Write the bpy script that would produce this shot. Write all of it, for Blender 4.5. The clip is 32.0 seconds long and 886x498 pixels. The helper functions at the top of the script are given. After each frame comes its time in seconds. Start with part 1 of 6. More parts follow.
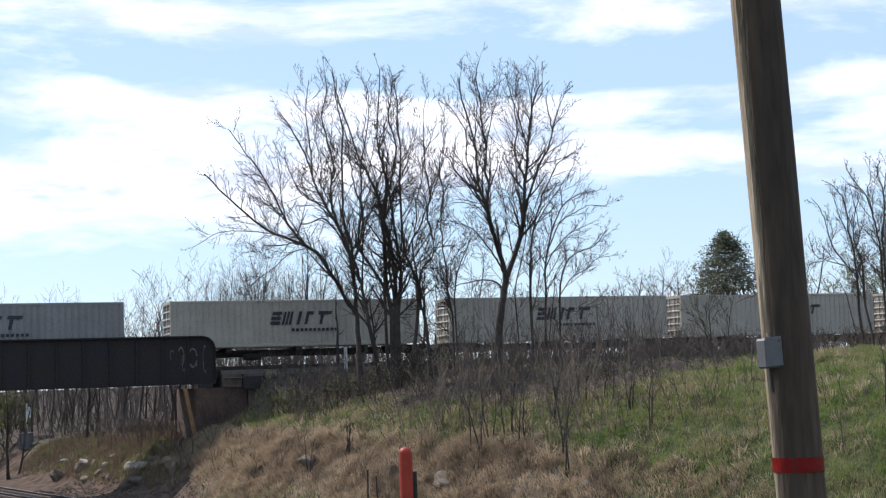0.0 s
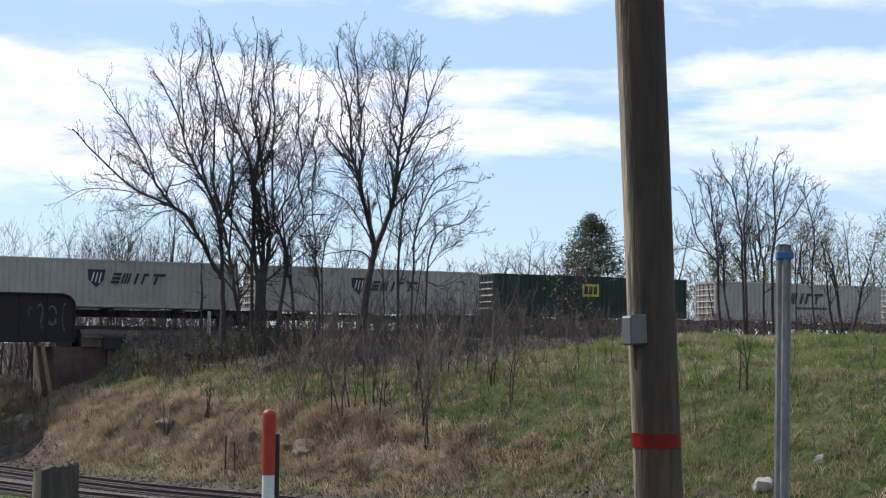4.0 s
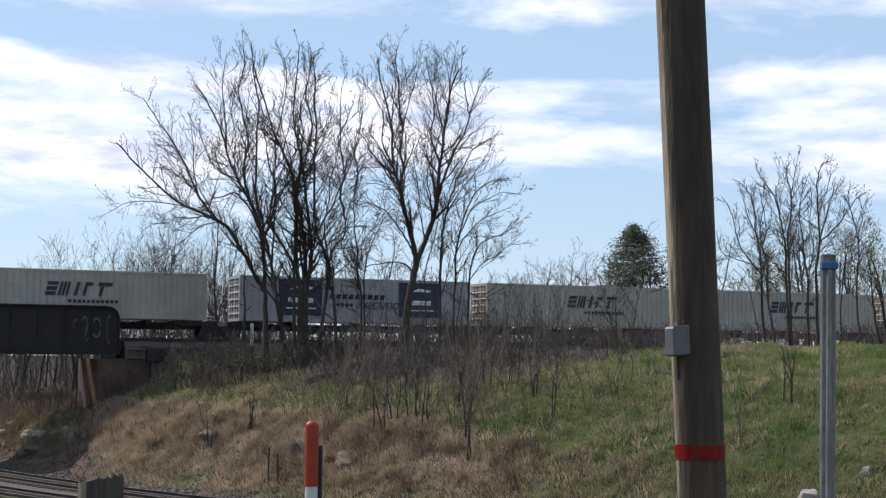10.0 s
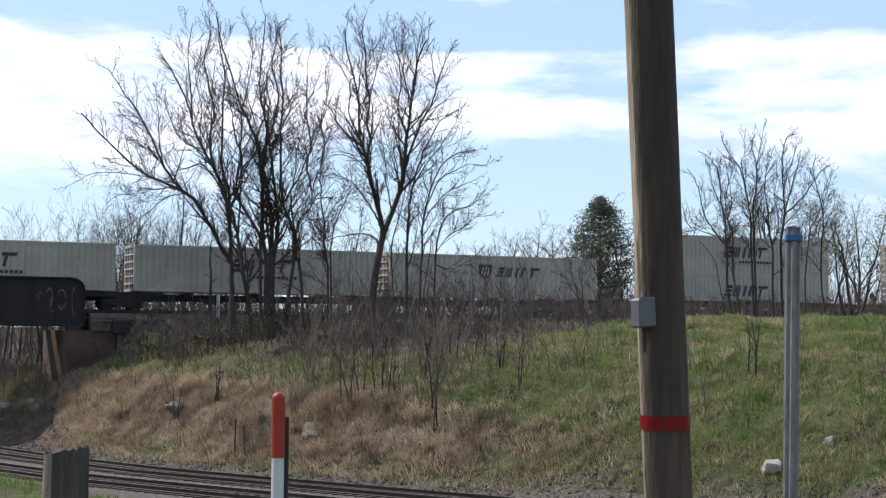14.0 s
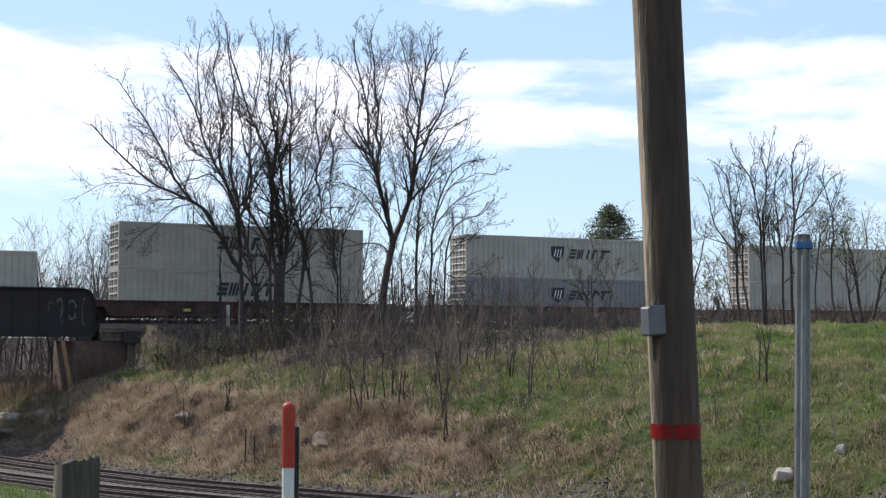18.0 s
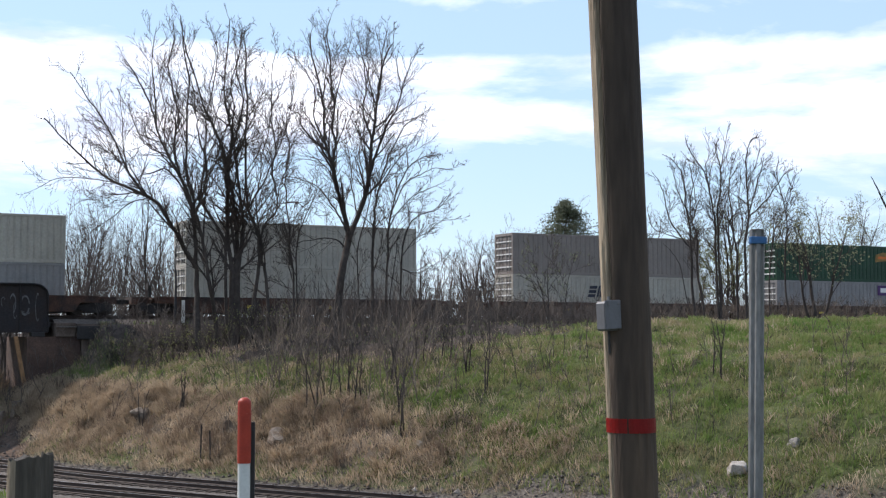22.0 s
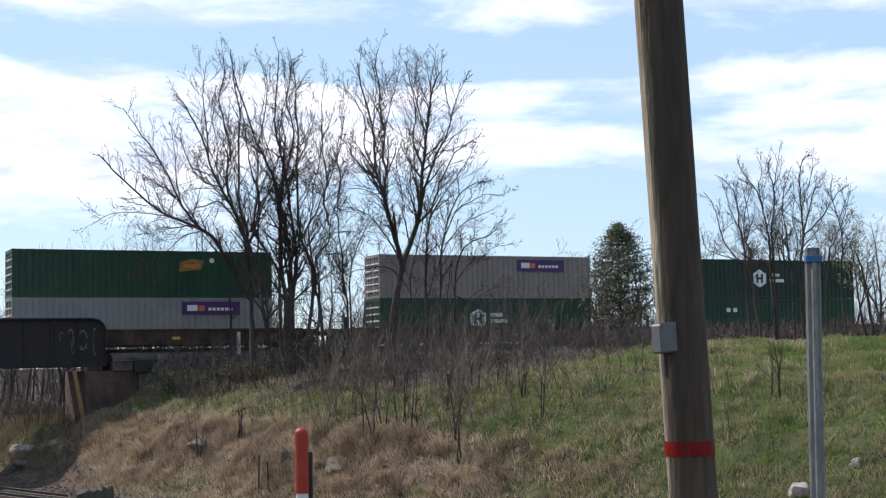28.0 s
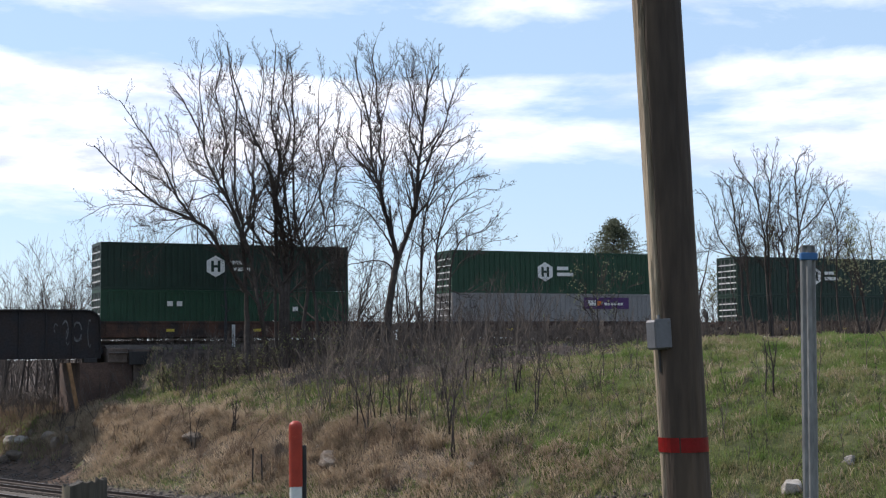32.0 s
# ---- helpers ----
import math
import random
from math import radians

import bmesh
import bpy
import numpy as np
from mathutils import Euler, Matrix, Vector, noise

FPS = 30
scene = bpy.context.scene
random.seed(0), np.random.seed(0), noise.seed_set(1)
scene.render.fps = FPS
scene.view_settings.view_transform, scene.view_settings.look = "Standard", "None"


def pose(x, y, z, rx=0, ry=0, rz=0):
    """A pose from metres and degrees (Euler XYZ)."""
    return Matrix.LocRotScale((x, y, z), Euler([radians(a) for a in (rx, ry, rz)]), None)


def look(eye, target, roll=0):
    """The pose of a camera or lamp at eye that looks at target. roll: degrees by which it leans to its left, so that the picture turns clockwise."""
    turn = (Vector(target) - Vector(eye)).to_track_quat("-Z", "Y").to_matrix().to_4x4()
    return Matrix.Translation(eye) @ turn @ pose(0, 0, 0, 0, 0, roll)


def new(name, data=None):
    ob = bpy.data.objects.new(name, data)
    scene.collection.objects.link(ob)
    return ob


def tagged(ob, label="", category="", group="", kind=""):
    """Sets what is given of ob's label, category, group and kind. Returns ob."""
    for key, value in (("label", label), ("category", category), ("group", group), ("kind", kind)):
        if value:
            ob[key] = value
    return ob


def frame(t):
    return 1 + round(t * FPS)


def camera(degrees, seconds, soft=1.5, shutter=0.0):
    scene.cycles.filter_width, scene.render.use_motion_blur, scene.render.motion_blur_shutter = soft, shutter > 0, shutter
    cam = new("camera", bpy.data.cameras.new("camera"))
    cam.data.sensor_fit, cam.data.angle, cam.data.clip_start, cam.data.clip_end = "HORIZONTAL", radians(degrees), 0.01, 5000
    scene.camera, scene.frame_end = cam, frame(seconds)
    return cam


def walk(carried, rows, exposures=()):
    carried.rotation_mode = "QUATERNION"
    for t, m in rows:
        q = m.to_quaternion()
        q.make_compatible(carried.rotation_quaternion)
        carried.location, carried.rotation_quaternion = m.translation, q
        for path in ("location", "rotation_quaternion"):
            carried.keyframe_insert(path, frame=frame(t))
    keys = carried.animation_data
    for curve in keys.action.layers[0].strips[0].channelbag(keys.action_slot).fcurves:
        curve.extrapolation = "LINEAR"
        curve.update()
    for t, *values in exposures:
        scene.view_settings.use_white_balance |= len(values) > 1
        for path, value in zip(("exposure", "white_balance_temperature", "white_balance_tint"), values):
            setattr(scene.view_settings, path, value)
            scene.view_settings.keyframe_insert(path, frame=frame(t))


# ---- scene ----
# ------------------------------------------------------------------ camera
EYE = 1.6


def view(yaw, pitch, roll, dx=0.0, dz=0.0):
    """A camera pose held at eye height: turned right by yaw, up by pitch, leaning by roll."""
    return pose(dx, 0, EYE + dz, 90 + pitch, 0, -yaw) @ pose(0, 0, 0, 0, 0, roll)


cam = camera(33.42, 32.0, 1.25)
walk(cam, [
    (0, view(-4.35, 5.09, -1.93, 0.028, 0.035)),
    (0.5, view(-3.18, 5.29, -2.59, 0.019, 0.012)),
    (1, view(-2.86, 5.96, -2.28, 0.013, 0.010)),
    (1.5, view(-4.53, 5.78, -1.37, -0.003, 0.008)),
    (2, view(-4.55, 3.57, -0.38, -0.013, 0.008)),
    (2.5, view(-2.82, 3.76, 0.06, -0.002, 0.016)),
    (3, view(0.03, 5.07, 0.45, -0.002, 0.002)),
    (3.5, view(0.76, 4.29, 0.48)),
    (5.5, view(-0.01, 3.70, 0.42)),
    (6, view(-1.07, 3.78, -0.10)),
    (6.5, view(-1.78, 4.05, -0.16)),
    (7, view(-1.96, 4.28, -0.25)),
    (7.5, view(-2.09, 4.52, -0.37)),
    (8, view(-2.02, 4.64, -0.35)),
    (8.5, view(-1.96, 4.67, -0.18)),
    (9, view(-1.88, 4.64, 0.17)),
    (9.5, view(-1.39, 4.53, 0.18)),
    (10, view(-0.89, 4.38, 0.39)),
    (10.5, view(-0.57, 4.27, 0.18)),
    (11, view(-0.48, 4.26, 0.18)),
    (11.5, view(-0.28, 4.21, 0.67)),
    (12, view(-0.05, 3.94, 0.72)),
    (12.5, view(0.11, 3.64, 0.56)),
    (13, view(0.27, 3.43, 0.44)),
    (13.5, view(0.36, 3.35, 0.47)),
    (14, view(0.41, 3.29, 0.37)),
    (14.5, view(0.43, 3.37, 0.21)),
    (16.5, view(0.23, 3.55, 0.14)),
    (17, view(0.16, 3.60, 0.16)),
    (17.5, view(0.10, 3.61, 0.34)),
    (18, view(0.04, 3.64, 0.15)),
    (18.5, view(0.02, 3.71, 0.06)),
    (19, view(-0.00, 3.82, 0.14)),
    (19.5, view(0.24, 3.71, 0.81)),
    (20, view(1.04, 3.48, 1.27)),
    (20.5, view(1.44, 3.34, 0.93)),
    (21, view(1.61, 3.36, 0.63)),
    (21.5, view(1.70, 3.40, 0.17)),
    (22, view(1.74, 3.45, 0.04)),
    (22.5, view(1.62, 3.57, -0.28)),
    (23, view(1.43, 3.69, -0.46)),
    (23.5, view(1.05, 3.84, -0.54)),
    (24, view(0.78, 3.97, -0.48)),
    (24.5, view(0.57, 4.02, -0.58)),
    (25, view(0.29, 4.11, -0.65)),
    (25.5, view(0.13, 4.18, -0.68)),
    (27.5, view(-0.23, 4.45, -0.96)),
    (28, view(-0.30, 4.50, -1.13)),
    (28.5, view(-0.38, 4.57, -1.23)),
    (29, view(-0.44, 4.65, -1.17)),
    (29.5, view(-0.44, 4.63, -1.01)),
    (30, view(-0.42, 4.57, -0.75)),
    (30.5, view(-0.33, 4.49, -0.65)),
    (31, view(-0.26, 4.42, -0.61)),
    (31.5, view(-0.19, 4.34, -0.63)),
    (32, view(-0.13, 4.28, -0.68)),
], [(0, 0.12, 6450, 16), (1, -0.26, 6050, 16), (2, -0.37, 6100, 16), (3, -0.09, 6300, 16), (6, 0.04, 6450, 16), (8, -0.09, 6450, 16), (10, -0.13, 6450, 16), (11, -0.07, 6450, 16), (13, 0.03, 6450, 16), (14, 0.1, 6450, 16), (17, 0.11, 6450, 16), (22, 0.17, 6450, 16), (25, 0.12, 6450, 16), (28, 0.07, 6450, 16), (30, -0.03, 6450, 16), (32, 0.01, 6450, 16)])

# ------------------------------------------------------------------ light
SUN_EL, SUN_AZ = 46.0, -58.0          # degrees up, degrees from +Y towards +X
sun_way = Vector((math.sin(radians(SUN_AZ)) * math.cos(radians(SUN_EL)),
                  math.cos(radians(SUN_AZ)) * math.cos(radians(SUN_EL)), math.sin(radians(SUN_EL))))
sun = new("sun", bpy.data.lights.new("sun", "SUN"))
sun.data.energy, sun.data.angle, sun.data.color = 5.0, radians(0.6), (1.0, 0.94, 0.84)
sun.matrix_world = look(sun_way * 50, (0, 0, 0))
scene.view_settings.exposure = 0.0


def sky_world():
    w = bpy.data.worlds.new("sky")
    w.use_nodes = True
    scene.world = w
    nt = w.node_tree
    nt.nodes.clear()
    n, l = nt.nodes.new, nt.links.new
    out, bg = n("ShaderNodeOutputWorld"), n("ShaderNodeBackground")
    sky = n("ShaderNodeTexSky")
    sky.sky_type, sky.sun_disc = "NISHITA", False
    sky.sun_elevation, sky.sun_rotation = radians(SUN_EL), radians(SUN_AZ)
    sky.air_density, sky.dust_density, sky.ozone_density = 1.0, 0.2, 1.5
    co = n("ShaderNodeTexCoord")
    sep = n("ShaderNodeSeparateXYZ")
    l(co.outputs["Generated"], sep.inputs[0])
    # long flat cloud banks: the height is stretched, so that they lie level
    mp = n("ShaderNodeMapping")
    mp.inputs["Location"].default_value = CLOUD_AT
    mp.inputs["Scale"].default_value = (4.2, 4.2, 17.0)
    l(co.outputs["Generated"], mp.inputs[0])
    big = n("ShaderNodeTexNoise")
    big.inputs["Scale"].default_value, big.inputs["Detail"].default_value = 1.0, 7.0
    big.inputs["Roughness"].default_value = 0.58
    big.inputs["Distortion"].default_value = 0.25
    l(mp.outputs[0], big.inputs["Vector"])
    # banks gather at some heights and leave clear strips at others
    band = n("ShaderNodeValToRGB")
    el = band.color_ramp.elements
    for pos, v in CLOUD_BANDS[2:]:
        el.new(pos).color = (v, v, v, 1)
    for e, (pos, v) in zip((el[0], el[-1]), CLOUD_BANDS[:2]):
        e.position, e.color = pos, (v, v, v, 1)
    l(sep.outputs["Z"], band.inputs[0])
    push = n("ShaderNodeMath")
    push.operation = "MULTIPLY_ADD"
    push.inputs[1].default_value = 0.42
    l(band.outputs[0], push.inputs[0])
    l(big.outputs["Fac"], push.inputs[2])
    ramp = n("ShaderNodeValToRGB")
    ramp.color_ramp.elements[0].position, ramp.color_ramp.elements[1].position = 0.58, 0.80
    l(push.outputs[0], ramp.inputs[0])
    mul = n("ShaderNodeVectorMath")
    mul.operation = "SCALE"
    mul.inputs["Scale"].default_value = SKY_GAIN
    l(sky.outputs[0], mul.inputs[0])
    haze = n("ShaderNodeMix")
    haze.data_type = "RGBA"
    haze.inputs["Factor"].default_value = 0.62
    l(mul.outputs[0], haze.inputs[6])
    haze.inputs[7].default_value = HAZE_RGB
    # thick and thin parts of the cloud
    puff, tone = n("ShaderNodeTexNoise"), n("ShaderNodeValToRGB")
    puff.inputs["Scale"].default_value, puff.inputs["Detail"].default_value = 2.6, 6.0
    puff.inputs["Roughness"].default_value = 0.6
    l(mp.outputs[0], puff.inputs["Vector"])
    tone.color_ramp.elements[0].position, tone.color_ramp.elements[1].position = 0.36, 0.60
    tone.color_ramp.elements[0].color, tone.color_ramp.elements[1].color = (0.52, 0.58, 0.68, 1), (1, 1, 1, 1)
    l(puff.outputs["Fac"], tone.inputs[0])
    lit = n("ShaderNodeMix")
    lit.data_type, lit.blend_type = "RGBA", "MULTIPLY"
    lit.inputs["Factor"].default_value = 1.0
    lit.inputs[6].default_value = CLOUD_RGB
    l(tone.outputs[0], lit.inputs[7])
    mix = n("ShaderNodeMix")
    mix.data_type = "RGBA"
    l(ramp.outputs[0], mix.inputs["Factor"])
    l(haze.outputs[2], mix.inputs[6])
    l(lit.outputs[2], mix.inputs[7])
    l(mix.outputs[2], bg.inputs[0])
    bg.inputs[1].default_value = 0.1
    l(bg.outputs[0], out.inputs[0])


CLOUD_AT, SKY_GAIN, CLOUD_RGB = (2.1, 0.4, 0.25), 1.35, (15.0, 15.2, 15.6, 1)
HAZE_RGB = (5.6, 8.05, 10.5, 1)
CLOUD_BANDS = ((0.0, 0.0), (1.0, 0.15), (0.105, 0.05), (0.125, 0.34), (0.140, 0.53), (0.155, 0.40), (0.166, 0.24), (0.176, 0.36), (0.187, 0.56), (0.199, 0.22), (0.212, 0.12), (0.235, 0.5), (0.4, 0.2))
sky_world()

# ------------------------------------------------------------------ materials


def mat(name, rgb, rough=0.8, metal=0.0, vary=0.25, scale=4.0, fine=40.0, bump=0.1, rgb2=None, stretch=(1, 1, 1), spec=0.3,
        per_object=0.0, coat=0.0):
    """A surface with stains at one scale, grain at another and a fine relief."""
    m = bpy.data.materials.new(name)
    m.use_nodes = True
    nt = m.node_tree
    n, l = nt.nodes.new, nt.links.new
    b = nt.nodes["Principled BSDF"]
    b.inputs["Roughness"].default_value, b.inputs["Metallic"].default_value = rough, metal
    b.inputs["Specular IOR Level"].default_value = spec
    b.inputs["Coat Weight"].default_value = coat
    co, mp = n("ShaderNodeTexCoord"), n("ShaderNodeMapping")
    mp.inputs["Scale"].default_value = stretch
    l(co.outputs["Object"], mp.inputs[0])
    a, f = n("ShaderNodeTexNoise"), n("ShaderNodeTexNoise")
    a.inputs["Scale"].default_value, a.inputs["Detail"].default_value = scale, 4
    f.inputs["Scale"].default_value, f.inputs["Detail"].default_value = fine, 3
    l(mp.outputs[0], a.inputs["Vector"])
    l(mp.outputs[0], f.inputs["Vector"])
    ramp = n("ShaderNodeValToRGB")
    ramp.color_ramp.elements[0].position, ramp.color_ramp.elements[1].position = 0.35, 0.68
    lo = rgb2 or tuple(c * (1 - vary) for c in rgb)
    ramp.color_ramp.elements[0].color = (*lo, 1)
    ramp.color_ramp.elements[1].color = (*rgb, 1)
    l(a.outputs["Fac"], ramp.inputs[0])
    mix = n("ShaderNodeMix")
    mix.data_type, mix.blend_type = "RGBA", "MULTIPLY"
    mix.inputs["Factor"].default_value = 1.0
    gr = n("ShaderNodeMapRange")
    gr.inputs["From Min"].default_value, gr.inputs["From Max"].default_value = 0.3, 0.7
    gr.inputs["To Min"].default_value, gr.inputs["To Max"].default_value = 1 - vary * 0.7, 1.0 + vary * 0.25
    l(f.outputs["Fac"], gr.inputs[0])
    l(ramp.outputs[0], mix.inputs[6])
    l(gr.outputs[0], mix.inputs[7])
    last = mix.outputs[2]
    if per_object:
        oi, g = n("ShaderNodeObjectInfo"), n("ShaderNodeMapRange")
        g.inputs["To Min"].default_value, g.inputs["To Max"].default_value = 1 - per_object, 1 + per_object
        l(oi.outputs["Random"], g.inputs[0])
        m2 = n("ShaderNodeMix")
        m2.data_type, m2.blend_type = "RGBA", "MULTIPLY"
        m2.inputs["Factor"].default_value = 1.0
        l(last, m2.inputs[6])
        l(g.outputs[0], m2.inputs[7])
        last = m2.outputs[2]
    l(last, b.inputs["Base Color"])
    if bump:
        bp = n("ShaderNodeBump")
        bp.inputs["Strength"].default_value, bp.inputs["Distance"].default_value = bump, 0.02
        l(f.outputs["Fac"], bp.inputs["Height"])
        l(bp.outputs[0], b.inputs["Normal"])
    return m


def blades(name, rgbs, rough=0.7, back=0.42, patch=0.0, size=0.7):
    """Grass, straw or leaves: each island takes its own colour, partly by the patch that it grows in; light comes through."""
    m = bpy.data.materials.new(name)
    m.use_nodes = True
    nt = m.node_tree
    n, l = nt.nodes.new, nt.links.new
    b = nt.nodes["Principled BSDF"]
    b.inputs["Roughness"].default_value = rough
    b.inputs["Specular IOR Level"].default_value = 0.15
    geo, ramp = n("ShaderNodeNewGeometry"), n("ShaderNodeValToRGB")
    el = ramp.color_ramp.elements
    while len(el) < len(rgbs):
        el.new(0.5)
    for i, c in enumerate(rgbs):
        el[i].position, el[i].color = i / (len(rgbs) - 1), (*c, 1)
    pick = geo.outputs["Random Per Island"]
    if patch:
        co, ns, st, mx = n("ShaderNodeTexCoord"), n("ShaderNodeTexNoise"), n("ShaderNodeMapRange"), n("ShaderNodeMix")
        ns.inputs["Scale"].default_value, ns.inputs["Detail"].default_value = size, 4
        ns.inputs["Roughness"].default_value = 0.62
        l(co.outputs["Object"], ns.inputs["Vector"])
        st.inputs["From Min"].default_value, st.inputs["From Max"].default_value = 0.33, 0.67
        l(ns.outputs["Fac"], st.inputs[0])
        mx.inputs["Factor"].default_value = patch
        l(pick, mx.inputs[2])
        l(st.outputs[0], mx.inputs[3])
        pick = mx.outputs[0]
    l(pick, ramp.inputs[0])
    l(ramp.outputs[0], b.inputs["Base Color"])
    tr, ms = n("ShaderNodeBsdfTranslucent"), n("ShaderNodeMixShader")
    l(ramp.outputs[0], tr.inputs[0])
    ms.inputs[0].default_value = back
    l(b.outputs[0], ms.inputs[1])
    l(tr.outputs[0], ms.inputs[2])
    l(ms.outputs[0], nt.nodes["Material Output"].inputs[0])
    return m


def ground_mat():
    """Soil under straw, green turf, ballast and bare red clay, mixed by the sheet's own cover attributes."""
    m = bpy.data.materials.new("ground")
    m.use_nodes = True
    nt = m.node_tree
    n, l = nt.nodes.new, nt.links.new
    b = nt.nodes["Principled BSDF"]
    b.inputs["Roughness"].default_value, b.inputs["Specular IOR Level"].default_value = 0.95, 0.1
    co = n("ShaderNodeTexCoord")

    def speck(scale, c0, c1, detail=5, lo=0.35, hi=0.65):
        t, r = n("ShaderNodeTexNoise"), n("ShaderNodeValToRGB")
        t.inputs["Scale"].default_value, t.inputs["Detail"].default_value = scale, detail
        l(co.outputs["Object"], t.inputs["Vector"])
        r.color_ramp.elements[0].position, r.color_ramp.elements[1].position = lo, hi
        r.color_ramp.elements[0].color, r.color_ramp.elements[1].color = (*c0, 1), (*c1, 1)
        l(t.outputs["Fac"], r.inputs[0])
        return r.outputs[0], t.outputs["Fac"]

    turf, _ = speck(1.3, (0.045, 0.048, 0.024), (0.085, 0.095, 0.04))
    straw, h = speck(2.2, (0.065, 0.052, 0.042), (0.175, 0.14, 0.106))
    stone, _ = speck(9.0, (0.05, 0.043, 0.037), (0.135, 0.117, 0.10), 3)
    clay, _ = speck(1.6, (0.046, 0.032, 0.025), (0.112, 0.078, 0.059))
    last = turf
    mould, _ = speck(1.8, (0.040, 0.031, 0.027), (0.098, 0.078, 0.066))
    for layer, name in ((straw, "straw"), (mould, "litter"), (stone, "stone"), (clay, "clay")):
        at, mx, add = n("ShaderNodeAttribute"), n("ShaderNodeMix"), n("ShaderNodeMath")
        at.attribute_name = name
        wob = n("ShaderNodeTexNoise")
        wob.inputs["Scale"].default_value, wob.inputs["Detail"].default_value = 0.9, 5
        l(co.outputs["Object"], wob.inputs["Vector"])
        add.operation = "MULTIPLY_ADD"
        add.inputs[1].default_value, add.inputs[2].default_value = 1.0, 0.0
        mr = n("ShaderNodeMath")
        mr.operation = "ADD"
        l(at.outputs["Fac"], mr.inputs[0])
        l(wob.outputs["Fac"], mr.inputs[1])
        st = n("ShaderNodeMapRange")
        st.inputs["From Min"].default_value, st.inputs["From Max"].default_value = 0.85, 1.15
        l(mr.outputs[0], st.inputs[0])
        mx.data_type = "RGBA"
        l(st.outputs[0], mx.inputs["Factor"])
        l(last, mx.inputs[6])
        l(layer, mx.inputs[7])
        last = mx.outputs[2]
    l(last, b.inputs["Base Color"])
    bp = n("ShaderNodeBump")
    bp.inputs["Strength"].default_value, bp.inputs["Distance"].default_value = 0.6, 0.15
    l(h, bp.inputs["Height"])
    l(bp.outputs[0], b.inputs["Normal"])
    return m


M_GROUND = ground_mat()
M_BARK = mat("grey_brown_bark", (0.07, 0.057, 0.05), 0.95, vary=0.45, scale=3, fine=30, bump=0.5)
M_TWIG = mat("twig_bark", (0.06, 0.047, 0.041), 0.95, vary=0.35, scale=2, fine=12, bump=0)
M_BRUSH = mat("thicket_stems", (0.10, 0.082, 0.072), 0.95, vary=0.4, scale=1.2, fine=9, bump=0)
M_WHIP = mat("grey_whips", (0.135, 0.115, 0.102), 0.95, vary=0.4, scale=1.2, fine=9, bump=0)
M_BRUSH2 = mat("pale_thicket_stems", (0.19, 0.152, 0.12), 0.95, vary=0.4, scale=1.2, fine=9, bump=0)
M_POLE = mat("weathered_pole_wood", (0.092, 0.064, 0.044), 0.9, vary=0.42, scale=3, fine=24, bump=0.8, stretch=(1, 1, 0.14), rgb2=(0.046, 0.034, 0.027))
# bared outer wood, made paler still to carry sunlight on the left sides
M_SUNLIT_SAPWOOD = mat("sunlit_weathered_sapwood", (0.34, 0.275, 0.20), 0.9, vary=0.45, scale=5, fine=50, bump=0.8, stretch=(1, 1, 0.12), rgb2=(0.20, 0.155, 0.11))
M_POST = mat("grey_post_wood", (0.085, 0.073, 0.06), 0.95, vary=0.5, scale=5, fine=50, bump=0.7, stretch=(1, 1, 0.1))
M_RED = mat("red_tape", (0.36, 0.016, 0.016), 0.35, vary=0.2, scale=20, fine=90, bump=0.05)
M_ORANGE = mat("orange_plastic", (0.33, 0.034, 0.017), 0.5, vary=0.15, scale=12, fine=60, bump=0.03)
M_WHITE_PL = mat("white_plastic", (0.55, 0.56, 0.545), 0.5, vary=0.12, scale=12, fine=60, bump=0.03)
M_DARK_STEEL = mat("dark_steel", (0.035, 0.033, 0.034), 0.7, vary=0.35, scale=8, fine=60, bump=0.1)
M_GALV = mat("galvanised_steel", (0.215, 0.212, 0.208), 0.6, 0.1, vary=0.4, scale=14, fine=70, bump=0.05, stretch=(1, 1, 0.25))
M_BLUE = mat("blue_band", (0.03, 0.11, 0.26), 0.5, vary=0.15, scale=20, fine=80, bump=0.03)
M_GREYBOX = mat("grey_enclosure", (0.115, 0.115, 0.125), 0.5, vary=0.15, scale=12, fine=60, bump=0.03)
M_GIRDER = mat("sooty_girder_paint", (0.022, 0.022, 0.026), 0.8, vary=0.5, scale=0.9, fine=9, bump=0.2, rgb2=(0.030, 0.022, 0.020))
M_CHALK = mat("faded_spray_paint", (0.14, 0.14, 0.15), 0.8, vary=0.5, scale=6, fine=30, bump=0)
M_CONCRETE = mat("stained_concrete", (0.14, 0.11, 0.092), 0.9, vary=0.45, scale=1.4, fine=14, bump=0.3, rgb2=(0.08, 0.06, 0.05))
M_RUSTPIER = mat("rust_stained_pier", (0.135, 0.085, 0.065), 0.9, vary=0.5, scale=0.8, fine=12, bump=0.3, rgb2=(0.06, 0.04, 0.034))
M_RAIL = mat("rail_steel", (0.075, 0.056, 0.048), 0.75, 0.1, vary=0.3, scale=3, fine=30, bump=0.1)
M_RAILTOP = mat("polished_rail_head", (0.45, 0.44, 0.44), 0.4, 0.9, vary=0.1, scale=3, fine=30, bump=0)
M_TIE = mat("creosoted_tie", (0.075, 0.058, 0.048), 0.95, vary=0.4, scale=4, fine=30, bump=0.4, per_object=0.25)
M_BALLAST = mat("ballast", (0.15, 0.128, 0.112), 0.95, vary=0.8, scale=9, fine=16, bump=0.9, rgb2=(0.07, 0.057, 0.05))
